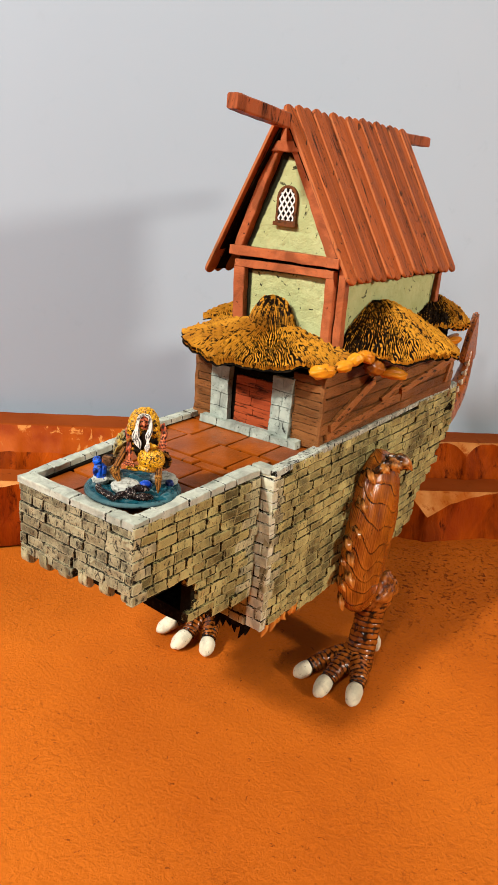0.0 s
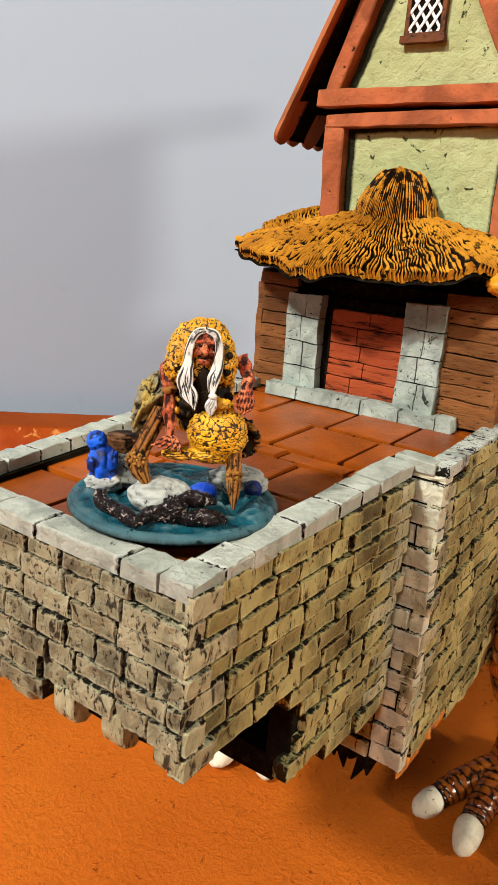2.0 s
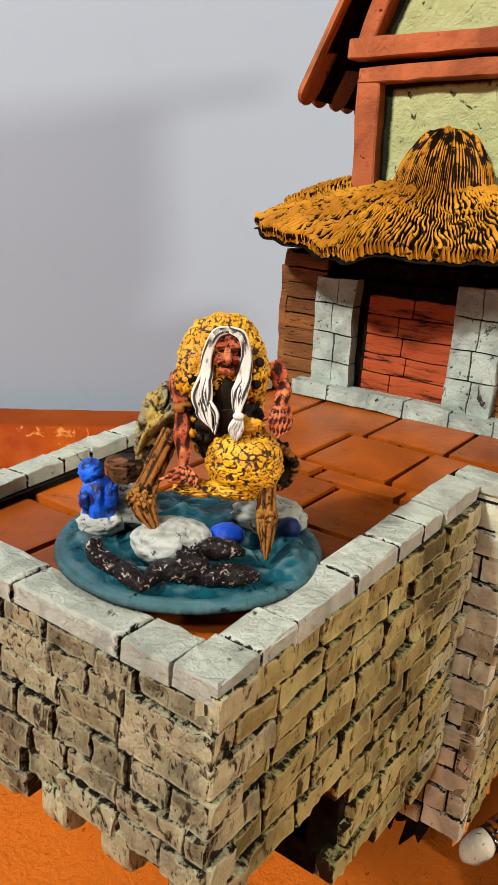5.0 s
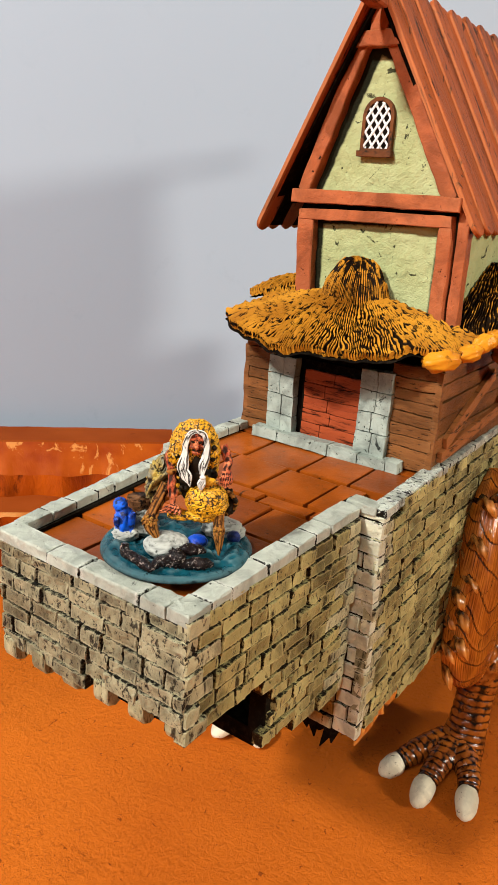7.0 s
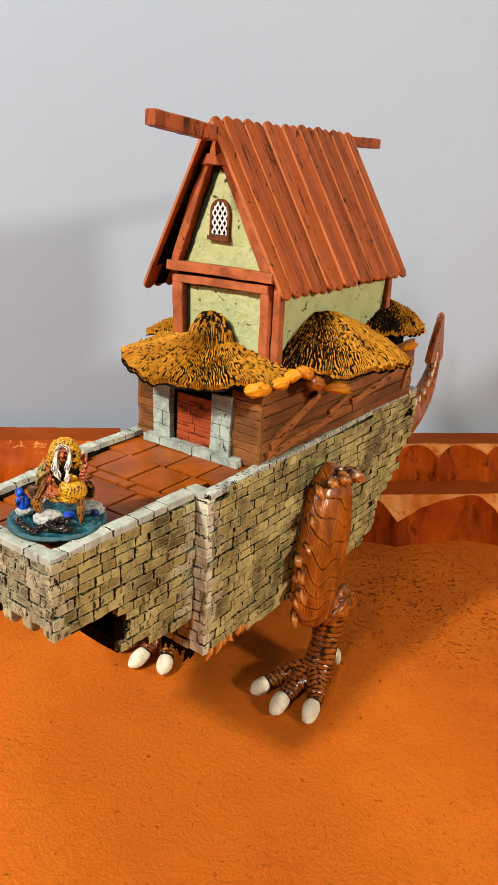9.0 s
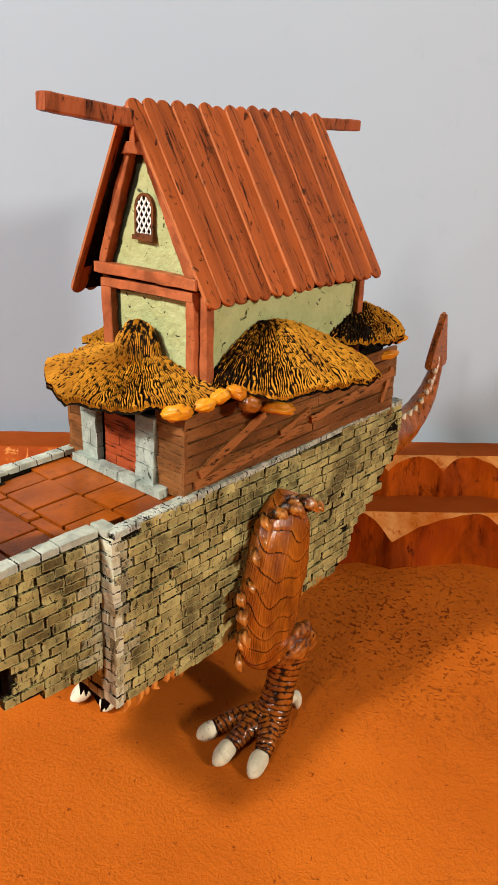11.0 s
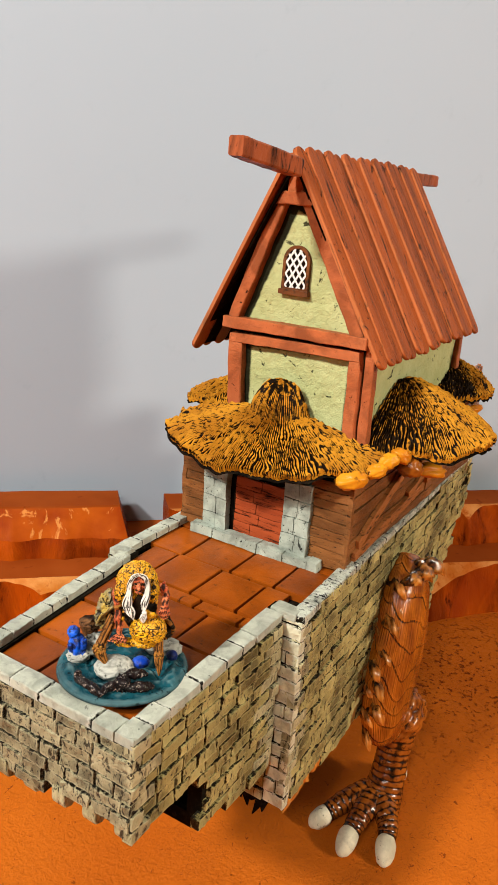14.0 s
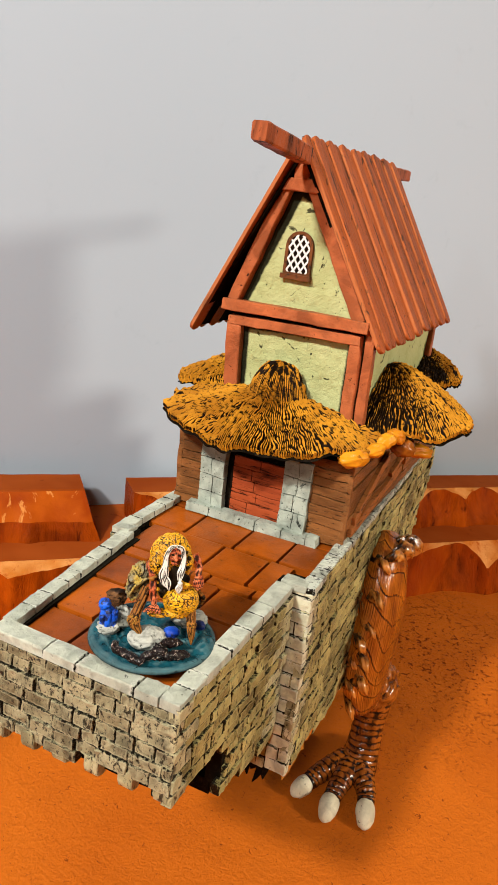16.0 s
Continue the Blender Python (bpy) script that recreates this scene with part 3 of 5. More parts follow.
hull = thing("stone_hull", "grey-yellow hand-painted brick castle hull carried on two legs", "castle hull", (0.4, 20, 6.5))
RIGHT_W = [(10.05, 6.55), (29.0, 6.2), (31.6, 6.7), (33.2, 9.5), (34.8, 10.4), (38.2, 13.9), (38.3, top_z(38)), (10.05, top_z(10))]
RIGHT_F = [(-0.2, 12.4), (1.0, 12.15), (2.8, 12.15), (4.4, 12.3), (4.4, 9.35), (9.9, 8.9), (9.9, top_z(10)), (-0.2, top_z(0))]


def side_x(y):
    return 6.10 - (y - 10) * 0.0245


def left_x(y):
    return -5.05 + (y - 10) * 0.005


# cores behind the bricks: thick plates, recessed
part("core", prism([(side_x(y) - 0.2, y + (0.2 if y < 11 else 0), z) for y, z in [(a, b - (0.35 if b > 15 else 0)) for a, b in RIGHT_W]], (-0.7, 0, 0)), "mortar", hull, "dark mortar core")
part("core", prism([(left_x(y), y, z) for y, z in [(a, b - (0.35 if b > 15 else 0)) for a, b in RIGHT_W]], (0.7, 0, 0)), "mortar", hull, "dark mortar core")
part("core", prism([(4.9, y + 0.2, z) for y, z in [(a, b - (0.35 if b > 15 else 0)) for a, b in RIGHT_F]], (-0.7, 0, 0)), "mortar", hull, "dark mortar core")
part("core", prism([(-3.45 - 0.07 * y, y + 0.12, z) for y, z in [(a, b - (0.35 if b > 15 else 0)) for a, b in RIGHT_F]], (0.7, 0, 0)), "mortar", hull, "dark mortar core")
part("core", box((-3.4, 0.0, 13.0), (4.85, 0.6, 16.4), 0), "mortar", hull, "dark mortar core")
part("core", box((4.2, 10.12, 6.6), (5.95, 10.8, 17.0), 0), "mortar", hull, "dark mortar core")
part("core", box((-4.95, 9.9, 6.6), (-3.8, 10.6, 17.0), 0), "mortar", hull, "dark mortar core")
part("core", box((-4.6, 37.2, 13.0), (5.3, 38.0, 17.8), 0), "mortar", hull, "dark mortar core")
part("deck", box((-4.6, 10.3, 15.6), (5.4, 38, 16.45), 0), "mortar", hull, "dark deck under the tiles")
part("deck", box((-3.5, 0.2, 15.4), (4.6, 10.3, 16.0), 0), "mortar", hull, "dark deck under the tiles")
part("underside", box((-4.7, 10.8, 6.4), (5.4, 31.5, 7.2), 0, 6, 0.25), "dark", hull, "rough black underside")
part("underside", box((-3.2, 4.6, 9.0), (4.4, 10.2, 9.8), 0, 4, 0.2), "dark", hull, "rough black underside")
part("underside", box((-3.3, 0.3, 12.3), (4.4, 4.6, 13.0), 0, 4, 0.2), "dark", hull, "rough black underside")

BRICKS = []
for k in range(14):
    rnd = random.Random(100 + k)
    c, f = 0.032, 0.14
    back = [(-0.5, 0.5, -0.5), (0.5, 0.5, -0.5), (0.5, 0.5, 0.5), (-0.5, 0.5, 0.5)]
    rim = [(x * (1 + rnd.uniform(-0.03, 0.03)), -0.5 + f, z * (1 + rnd.uniform(-0.06, 0.06))) for x, y, z in back]
    face = [(x * (1 - 2 * c * rnd.uniform(0.5, 1.4)), -0.5 + rnd.uniform(-0.06, 0.1), z * (1 - 2.6 * c * rnd.uniform(0.5, 1.6))) for x, y, z in back]
    vs, fs = back + rim, [(3, 2, 1, 0)] + [(i, (i + 1) % 4, 4 + (i + 1) % 4, 4 + i) for i in range(4)]
    grid = {}
    for i in range(5):
        for j in range(3):
            lo, hi = Vector(face[0]).lerp(Vector(face[1]), i / 4), Vector(face[3]).lerp(Vector(face[2]), i / 4)
            p = lo.lerp(hi, j / 2)
            p += Vector((rnd.uniform(-0.02, 0.02), rnd.uniform(-0.07, 0.06), rnd.uniform(-0.035, 0.035)))
            if rnd.random() < 0.10 and (i in (0, 4) or j in (0, 2)):
                p.y += 0.08
            grid[i, j] = len(vs)
            vs.append(tuple(p))
    fs += [(grid[i, j], grid[i + 1, j], grid[i + 1, j + 1], grid[i, j + 1]) for i in range(4) for j in range(2)]
    fs += [(4, 5) + tuple(grid[i, 0] for i in (4, 3, 2, 1, 0)), (6, 7) + tuple(grid[i, 2] for i in (0, 1, 2, 3, 4)),
           (5, 6, grid[4, 2], grid[4, 1], grid[4, 0]), (7, 4, grid[0, 0], grid[0, 1], grid[0, 2])]
    BRICKS.append(mesh_of("brick", [tuple(100 * c_ for c_ in v) for v in vs], fs, "stone"))
CAPS = []
for me in BRICKS[:6]:
    m2 = me.copy()
    m2.materials[0] = M["cap"]
    CAPS.append(m2)
FRONTS = []
for me in BRICKS:
    m2 = me.copy()
    m2.materials[0] = M["stone_front"]
    FRONTS.append(m2)
QUOINS, SHOULDER, ENDS, WORN = [], [], [], []
for me in BRICKS[:6]:
    for group, key in ((QUOINS, "quoin"), (SHOULDER, "shoulder"), (ENDS, "cap_end"), (WORN, "cap_worn")):
        m2 = me.copy()
        m2.materials[0] = M[key]
        group.append(m2)


def brick_matrix(center, u, n, l, depth, h):
    u, n = Vector(u).normalized(), Vector(n).normalized()
    z = u.cross(-n) if u.cross(-n).z > 0 else -u.cross(-n)
    m = Matrix((u * l, -n * depth, z * h)).transposed().to_4x4()
    m = Matrix([[m[i][j] * CM for j in range(3)] + [center[i] * CM] for i in range(3)] + [[0, 0, 0, 1]])
    return m


def brick_face(parent, start, u, n, poly, course, length, depth=0.5, seed=0, keep=None, name="brick", meshes=None):
    """Courses of bricks over a face: poly in (along, z); start is where along = 0 at z = 0."""
    rnd = random.Random(seed)
    u, n, start = Vector(u).normalized(), Vector(n).normalized(), Vector(start)
    a0, a1 = min(p[0] for p in poly), max(p[0] for p in poly)
    z0, z1 = min(p[1] for p in poly), max(p[1] for p in poly)
    rest = []
    z, row = z0, 0
    while z < z1 - 0.2:
        h = course * rnd.uniform(0.88, 1.12)
        if z + h > z1 - 0.15:
            h = z1 - z
        a = a0 - (length * rnd.uniform(0.3, 0.7) if row % 2 else 0)
        while a < a1 - 0.12:
            l = length * rnd.uniform(0.7, 1.35)
            b = min(a + l, a1)
            if a1 - b < 0.4:
                b = a1
            s = max(a, a0)
            if b - s > 0.15 and inside(poly, (s + b) / 2, z + h / 2):
                c = start + u * ((s + b) / 2) + n * (-depth / 2 + rnd.uniform(-0.07, 0.08))
                c.z += z + h / 2
                m = brick_matrix(c, u, n, (b - s) - 0.065, depth, h - 0.06)
                m = m @ Matrix.Rotation(rnd.uniform(-0.012, 0.012), 4, "Y")
                if keep is None or keep((s + b) / 2, z + h / 2):
                    hang(new(name, rnd.choice(meshes or (QUOINS if s <= a0 + 0.01 or b >= a1 - 0.01 else BRICKS))), parent, m)
                else:
                    rest.append(m)
            a = b if b < a1 else a1
        z += h
        row += 1
    return rest


# parapet coping stones
def coping(parent, a, b, w, h, length, seed, stones=None):
    rnd = random.Random(seed)
    a, b = Vector(a), Vector(b)
    d = (b - a).normalized()
    n = d.cross(Vector((0, 0, 1)))
    t, total = 0.0, (b - a).length
    while t < total - 0.1:
        l = min(length * rnd.uniform(0.6, 1.4), total - t)
        if total - t - l < 0.5:
            l = total - t
        c = a + d * (t + l / 2)
        m = brick_matrix(c, d, (0, 0, 1), l - 0.05, h * rnd.uniform(0.9, 1.15), w * rnd.uniform(0.92, 1.06))
        up = Vector((0, 0, 1))
        m = Matrix([[d[i] * (l - 0.05) * CM, -up[i] * h * CM, n[i] * w * rnd.uniform(0.94, 1.05) * CM, c[i] * CM] for i in range(3)] + [[0, 0, 0, 1]])
        m = m @ Matrix.Rotation(rnd.uniform(-0.02, 0.02), 4, "Z")
        hang(new("cap_stone", rnd.choice(stones or (ENDS if t == 0 or t + l > total - 0.05 else CAPS))), parent, m)
        t += l

# floor tiles of the open deck
TILE = []
for k in range(6):
    rnd = random.Random(300 + k)
    bm = bmesh.new()
    bmesh.ops.create_cube(bm, size=1.0)
    for v in bm.verts:
        v.co.x += rnd.uniform(-0.012, 0.012)
        v.co.y += rnd.uniform(-0.012, 0.012)
        v.co.z += rnd.uniform(-0.06, 0.06)
    bmesh.ops.bevel(bm, geom=[e for e in bm.edges if all(v.co.z > 0 for v in e.verts)], offset=0.03, segments=1, affect="EDGES")
    me = bpy.data.meshes.new("floor_tile")
    bm.to_mesh(me)
    bm.free()
    me.materials.append(M["tile"])
    TILE.append(me)


def floor_z(y):
    return 16.30 + 0.040 * y


rnd = random.Random(7)
tile_rows = [(0.6, 3.0, (-0.8, 2.2)), (3.0, 5.95, (-1.0, 1.95)), (5.95, 8.45, (-1.5, 2.1)), (8.45, 9.3, (-1.9, 1.2, 3.6)), (9.3, 12.15, (-2.3, 0.4, 2.95)), (12.15, 14.9, (-2.2, 0.78, 3.3)), (14.9, 16.2, (-2.6, 0.2, 3.0))]
for r, (y0, y1, cuts) in enumerate(tile_rows):
    lo, hi = (-4.6, 5.35) if y0 > 10 else (-3.2 - 0.08 * y0, 4.35)
    line = [lo, *cuts, hi]
    for q, (x0, x1) in enumerate(zip(line, line[1:])):
        m = Matrix.Translation(Vector(((x0 + x1) / 2, (y0 + y1) / 2, floor_z((y0 + y1) / 2) - 0.2 + rnd.uniform(-0.05, 0.05))) * CM) @ Matrix.Rotation(0.040 + rnd.uniform(-0.012, 0.012), 4, "X") @ Matrix.Rotation(rnd.uniform(-0.014, 0.014), 4, "Y")
        hang(new("floor_tile", TILE[(r * 3 + q * 5) % 6]), hull, m @ Matrix.Diagonal(((x1 - x0 - 0.17) * CM, (y1 - y0 - 0.17) * CM, 0.4 * CM, 1)))

coping(hull, (5.1 - 0.42, -0.2, top_z(0) - 0.20), (5.12 - 0.42, 9.95, top_z(10) - 0.17), 0.85, 0.40, 1.5, 1)
coping(hull, (-3.5, 0.2, top_z(0) - 0.22), (4.25, 0.22, top_z(0) - 0.22), 0.85, 0.40, 1.9, 2)
coping(hull, (-3.25, 0.6, top_z(0) - 0.19), (-4.1, 9.9, top_z(10) - 0.19), 0.7, 0.40, 1.5, 3)
coping(hull, (4.4, 10.35, top_z(10) - 0.1), (5.7, 10.35, top_z(10) - 0.1), 0.8, 0.36, 1.4, 4)
coping(hull, (side_x(10) - 0.38, 10.1, top_z(10) - 0.14), (side_x(38) - 0.38, 38.2, top_z(38) - 0.14), 0.75, 0.34, 0.95, 5, WORN)
coping(hull, (-5.0, 10.1, top_z(10) - 0.1), (-3.9, 10.1, top_z(10) - 0.1), 0.8, 0.36, 1.2, 6)
coping(hull, (left_x(10) + 0.4, 10.45, top_z(10) - 0.14), (left_x(38) + 0.4, 38.2, top_z(38) - 0.14), 0.75, 0.34, 1.3, 8)

# stone teeth under the prow
def prow_foot(x):
    return 12.3 + 0.08 * (x + 3.5)


for k in range(6):
    x = -3.4 + k * 1.55
    z0 = prow_foot(x)
    prof = [(x, 0, z0 + 0.3), (x, 0, z0 - 0.25), (x, 0.10, z0 - 0.52), (x, 0.42, z0 - 0.66), (x, 0.75, z0 - 0.5), (x, 0.95, z0 - 0.1), (x, 1.1, z0 + 0.3)]
    bm = prism([(a, b - 0.21, c) for a, b, c in prof], (0.66, 0, 0))
    bmesh.ops.bevel(bm, geom=bm.edges[:], offset=0.05, segments=1, affect="EDGES")
    part("corbel", bm, "quoin", hull)

# ragged feather ends hanging below the hull
rnd = random.Random(21)
fringe = []
for k in range(26):
    y = 11.0 + k * 0.72 + rnd.uniform(-0.2, 0.2)
    z = 6.5 - rnd.uniform(0.3, 0.85)
    fringe.append(tube([(side_x(y) - 0.35, y, 6.9), (side_x(y) - 0.25, y + rnd.uniform(-0.2, 0.2), 6.4), (side_x(y) - 0.3 + rnd.uniform(-0.2, 0.2), y + rnd.uniform(-0.3, 0.3), z)], [0.22, 0.24, 0.03], 6, 6))
tagged(washed(part("feather_fringe", joined(*fringe), "feather", hull, "ragged rust-brown feather ends"), []), kind="stuff")
# fringe under the prow: the shade there is put in as near-black colour
front_fringe = []
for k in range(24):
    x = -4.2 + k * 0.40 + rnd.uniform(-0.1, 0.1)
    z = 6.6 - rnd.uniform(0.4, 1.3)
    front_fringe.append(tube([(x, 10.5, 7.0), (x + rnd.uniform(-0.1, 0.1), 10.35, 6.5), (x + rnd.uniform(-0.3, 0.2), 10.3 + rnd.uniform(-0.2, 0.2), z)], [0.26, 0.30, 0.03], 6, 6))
tagged(part("feather_fringe", joined(*front_fringe), "dark", hull, "feather ends under the prow, coloured near-black as shade"), kind="stuff")

# ---- timber cabin on the deck ----
cabin = thing("plank_cabin", "brown rough-plank cabin with red door and stone jambs on the deck", "cabin", (0.4, 26, 17))
CX0, CX1, CY0, CY1, CZ1 = -4.55, 5.42, 15.45, 36.4, 21.6
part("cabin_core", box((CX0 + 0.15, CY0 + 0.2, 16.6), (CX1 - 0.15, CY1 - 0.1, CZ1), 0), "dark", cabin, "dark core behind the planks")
rnd = random.Random(5)
for side, n in (("front", 9), ("back", 6)):
    z = 17.0
    for k in range(9):
        h = 0.52
        for x0, x1 in ((CX0, -2.9), (3.3, CX1)) if side == "front" else ((CX0, CX1),):
            y = CY0 if side == "front" else CY1
            v = bar((x0 - 0.03, y + rnd.uniform(-0.05, 0.05), z + h / 2), (x1 + 0.03, y + rnd.uniform(-0.05, 0.05), z + h / 2 + rnd.uniform(-0.04, 0.04)), 0.3, h * 0.91, rough=0.05, cuts=8)
            part("plank", v, "plank", cabin)
        z += h
for sx, flip in ((CX1, 1), (CX0, -1)):
    z = 17.15
    for k in range(6):
        h = 0.78
        y = CY0
        cut = CY0 + (CY1 - CY0) * rnd.uniform(0.35, 0.65)
        for y0, y1 in ((CY0, cut), (cut + 0.05, CY1)):
            v = bar((sx + rnd.uniform(-0.05, 0.05), y0, z + h / 2 + 0.031 * (y0 - 16)), (sx + rnd.uniform(-0.05, 0.05), y1, z + h / 2 + 0.031 * (y1 - 16)), 0.26, h * 0.90, rough=0.05, cuts=12)
            part("plank", v, "plank", cabin)
        z += h
# loose battens nailed over the side
for a, b, w in (((CX1 + 0.24, 16.3, 18.3), (CX1 + 0.24, 21.6, 20.7), 0.62), ((CX1 + 0.24, 16.0, 17.75), (CX1 + 0.24, 25.2, 18.9), 0.55), ((CX1 + 0.24, 23.2, 19.0), (CX1 + 0.24, 26.0, 19.9), 0.42),
                ((CX1 + 0.24, 26.2, 19.2), (CX1 + 0.24, 35.8, 20.6), 0.55), ((CX1 + 0.22, 34.6, 18.6), (CX1 + 0.22, 35.6, 21.0), 0.45)):
    part("batten", bar(a, b, 0.24, w, rough=0.05, cuts=8), "batten", cabin)
part("top_board", box((CX0 + 0.4, CY0 + 0.6, 21.3), (CX1 - 0.4, CY1 - 0.6, 22.0), 0), "dark", cabin, "dark board under the thatch")
part("top_board", box((1.0, 31.8, 21.9), (4.9, 35.4, 24.0), 0), "dark", cabin, "dark block under the thatch")
part("corner_post", bar((CX1 + 0.02, CY0 - 0.02, 17.0), (CX1 + 0.02, CY0 - 0.02, 21.6), 0.28, 0.28, up=(0, 1, 0), rough=0.08, cuts=14), "plank", cabin)
part("corner_post", bar((CX0, CY0 - 0.02, 17.0), (CX0, CY0 - 0.02, 21.2), 0.28, 0.28, up=(0, 1, 0), rough=0.08, cuts=14), "plank", cabin)
door = part("door", box((-1.35, 15.52, 17.3), (2.1, 15.75, 21.0), 0.03), "dark", cabin, "dark door recess")
for k in range(5):
    z = 17.4 + k * 0.64
    cut = 0.2 + 0.7 * ((k * 37) % 10 - 5) / 10
    for x0, x1 in ((-1.15, cut), (cut + 0.04, 1.98)):
        part("door_board", bar((x0, 15.42, z + 0.3), (x1, 15.42, z + 0.3), 0.2, 0.6, rough=0.04, cuts=6), "door", door)
for x0, x1 in ((-3.05, -1.55), (1.9, 3.45)):
    jamb = part("jamb", box((x0 + 0.1, 15.15, 17.2), (x1 - 0.1, 15.7, 21.0), 0.02), "mortar", cabin)
    z, k = 17.35, 0
    while z < 20.9:
        h = rnd.uniform(0.75, 1.05)
        cut = (x0 + x1) / 2 + rnd.uniform(-0.15, 0.15)
        for a, b in ((x0, cut - 0.03), (cut + 0.03, x1)):
            part("stone", box((a, 14.98 + rnd.uniform(0, 0.12), z), (b, 15.5, z + h - 0.05), 0, 2, 0.06), "jamb", jamb)
        z += h
x = -3.55
while x < 4.1:
    w = rnd.uniform(0.9, 1.6)
    part("threshold_stone", box((x, 14.62 + rnd.uniform(-0.05, 0.05), 16.9), (min(x + w, 4.35) - 0.04, 15.35, 17.38 + rnd.uniform(-0.05, 0.05)), 0, 2, 0.06), "jamb", cabin)
    x += w

# ---- timber-framed house ----
house = thing("timber_house", "half-timbered house with pale green plaster and red stick roof", "house", (0.5, 25, 21.6))
HX0, HX1, HY0, HY1, HZ1 = -3.05, 4.55, 17.45, 32.0, 28.2
HXm = 0.1


def plaster(name, corners, normal, thick, seed, nu=70, nv=60):
    """A plastered panel: four corners (bottom pair, top pair), uneven face, solid."""
    a, b, c, d = (Vector(p) for p in corners)
    n = Vector(normal)

    def front(u, v):
        p = a.lerp(b, u).lerp(d.lerp(c, u), v)
        k = noise.noise(p * 0.8 + Vector((seed, 0, 0))) * 0.07 + noise.noise(p * 2.6) * 0.05
        return p + n * k

    v1, f1 = sheet(front, nu, nv)
    v2, f2 = sheet(lambda u, v: a.lerp(b, u).lerp(d.lerp(c, u), v) - n * thick, 2, 2)
    ob = part(name, joined((v1, f1), (v2, f2)), "plaster", house, smooth=True)
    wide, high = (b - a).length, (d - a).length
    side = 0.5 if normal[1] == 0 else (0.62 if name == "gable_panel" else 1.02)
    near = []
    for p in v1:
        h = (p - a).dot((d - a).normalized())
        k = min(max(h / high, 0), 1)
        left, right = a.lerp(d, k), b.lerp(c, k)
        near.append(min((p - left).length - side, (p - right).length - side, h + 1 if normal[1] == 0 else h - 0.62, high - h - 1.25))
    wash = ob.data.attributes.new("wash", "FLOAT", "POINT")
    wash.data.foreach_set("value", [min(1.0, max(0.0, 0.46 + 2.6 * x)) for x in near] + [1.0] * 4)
    return ob


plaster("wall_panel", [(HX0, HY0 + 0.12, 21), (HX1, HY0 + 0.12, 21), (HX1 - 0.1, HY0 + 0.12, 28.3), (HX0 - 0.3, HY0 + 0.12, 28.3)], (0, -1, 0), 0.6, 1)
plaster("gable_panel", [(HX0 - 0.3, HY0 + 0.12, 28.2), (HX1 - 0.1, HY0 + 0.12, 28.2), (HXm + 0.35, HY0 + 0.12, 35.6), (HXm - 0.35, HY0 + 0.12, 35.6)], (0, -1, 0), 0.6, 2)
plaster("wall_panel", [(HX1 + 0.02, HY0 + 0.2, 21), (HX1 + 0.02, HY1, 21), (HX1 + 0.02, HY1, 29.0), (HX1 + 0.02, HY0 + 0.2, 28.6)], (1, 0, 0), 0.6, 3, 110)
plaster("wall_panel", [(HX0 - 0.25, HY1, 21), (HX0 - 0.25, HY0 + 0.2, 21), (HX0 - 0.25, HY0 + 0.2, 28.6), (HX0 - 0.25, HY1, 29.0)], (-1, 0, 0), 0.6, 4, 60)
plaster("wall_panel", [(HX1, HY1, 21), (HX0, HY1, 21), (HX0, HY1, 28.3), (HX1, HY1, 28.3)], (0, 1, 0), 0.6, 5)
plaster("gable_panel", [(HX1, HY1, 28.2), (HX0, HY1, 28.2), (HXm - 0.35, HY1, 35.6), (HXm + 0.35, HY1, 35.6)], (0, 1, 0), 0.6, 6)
TIMBERS = [
    ("cross_beam", (-3.75, 17.25, 28.3), (4.55, 17.25, 28.3), 0.75, 0.62), ("cross_beam", (-3.35, 17.32, 27.5), (4.25, 17.32, 27.6), 0.6, 0.50),
    ("corner_post", (-2.75, 17.42, 21.5), (-3.02, 17.42, 27.4), 0.7, 0.85), ("corner_post", (4.1, 17.42, 21.5), (3.98, 17.42, 27.5), 0.7, 0.62),
    ("corner_post", (4.72, 17.75, 21.5), (4.62, 17.75, 28.0), 0.6, 0.5),
    ("corner_post", (4.65, 32.0, 21.5), (4.55, 32.0, 28.6), 0.5, 0.55), ("corner_post", (-3.35, 32.0, 21.5), (-3.35, 32.0, 28.4), 0.6, 0.6),
    ("gable_rafter", (-3.25, 17.35, 28.55), (-0.95, 17.35, 34.6), 0.6, 0.66), ("gable_rafter", (4.0, 17.35, 28.5), (0.62, 17.35, 34.6), 0.6, 0.66),
    ("collar_tie", (-1.3, 17.15, 34.75), (0.95, 17.15, 34.75), 0.6, 0.62), ("king_block", (-0.1, 17.2, 35.0), (-0.1, 17.2, 36.0), 0.55, 0.8),
    ("cross_beam", (-3.5, 32.1, 28.2), (4.5, 32.1, 28.2), 0.5, 0.6)]
for nm, a, b, w, h in TIMBERS:
    up = (0, 0, 1) if abs(a[2] - b[2]) < 1 else (1, 0, 0)
    part(nm, bar(a, b, w, h, up, 0.14, 0.045, 12), "beam", house)
# ridge beam ends
part("ridge_beam", bar((0.0, 11.35, 36.55), (0.16, 16.4, 36.12), 0.8, 0.84, (0, 0, 1), 0.2, 0.04, 16), "ridge", house, "squared ridge beam with chamfered end and dark stains")
part("ridge_beam", bar((-0.3, 29.0, 36.7), (-0.45, 37.6, 36.95), 0.7, 0.74, (0, 0, 1), 0.2, 0.04, 16), "ridge", house, "squared ridge beam end")

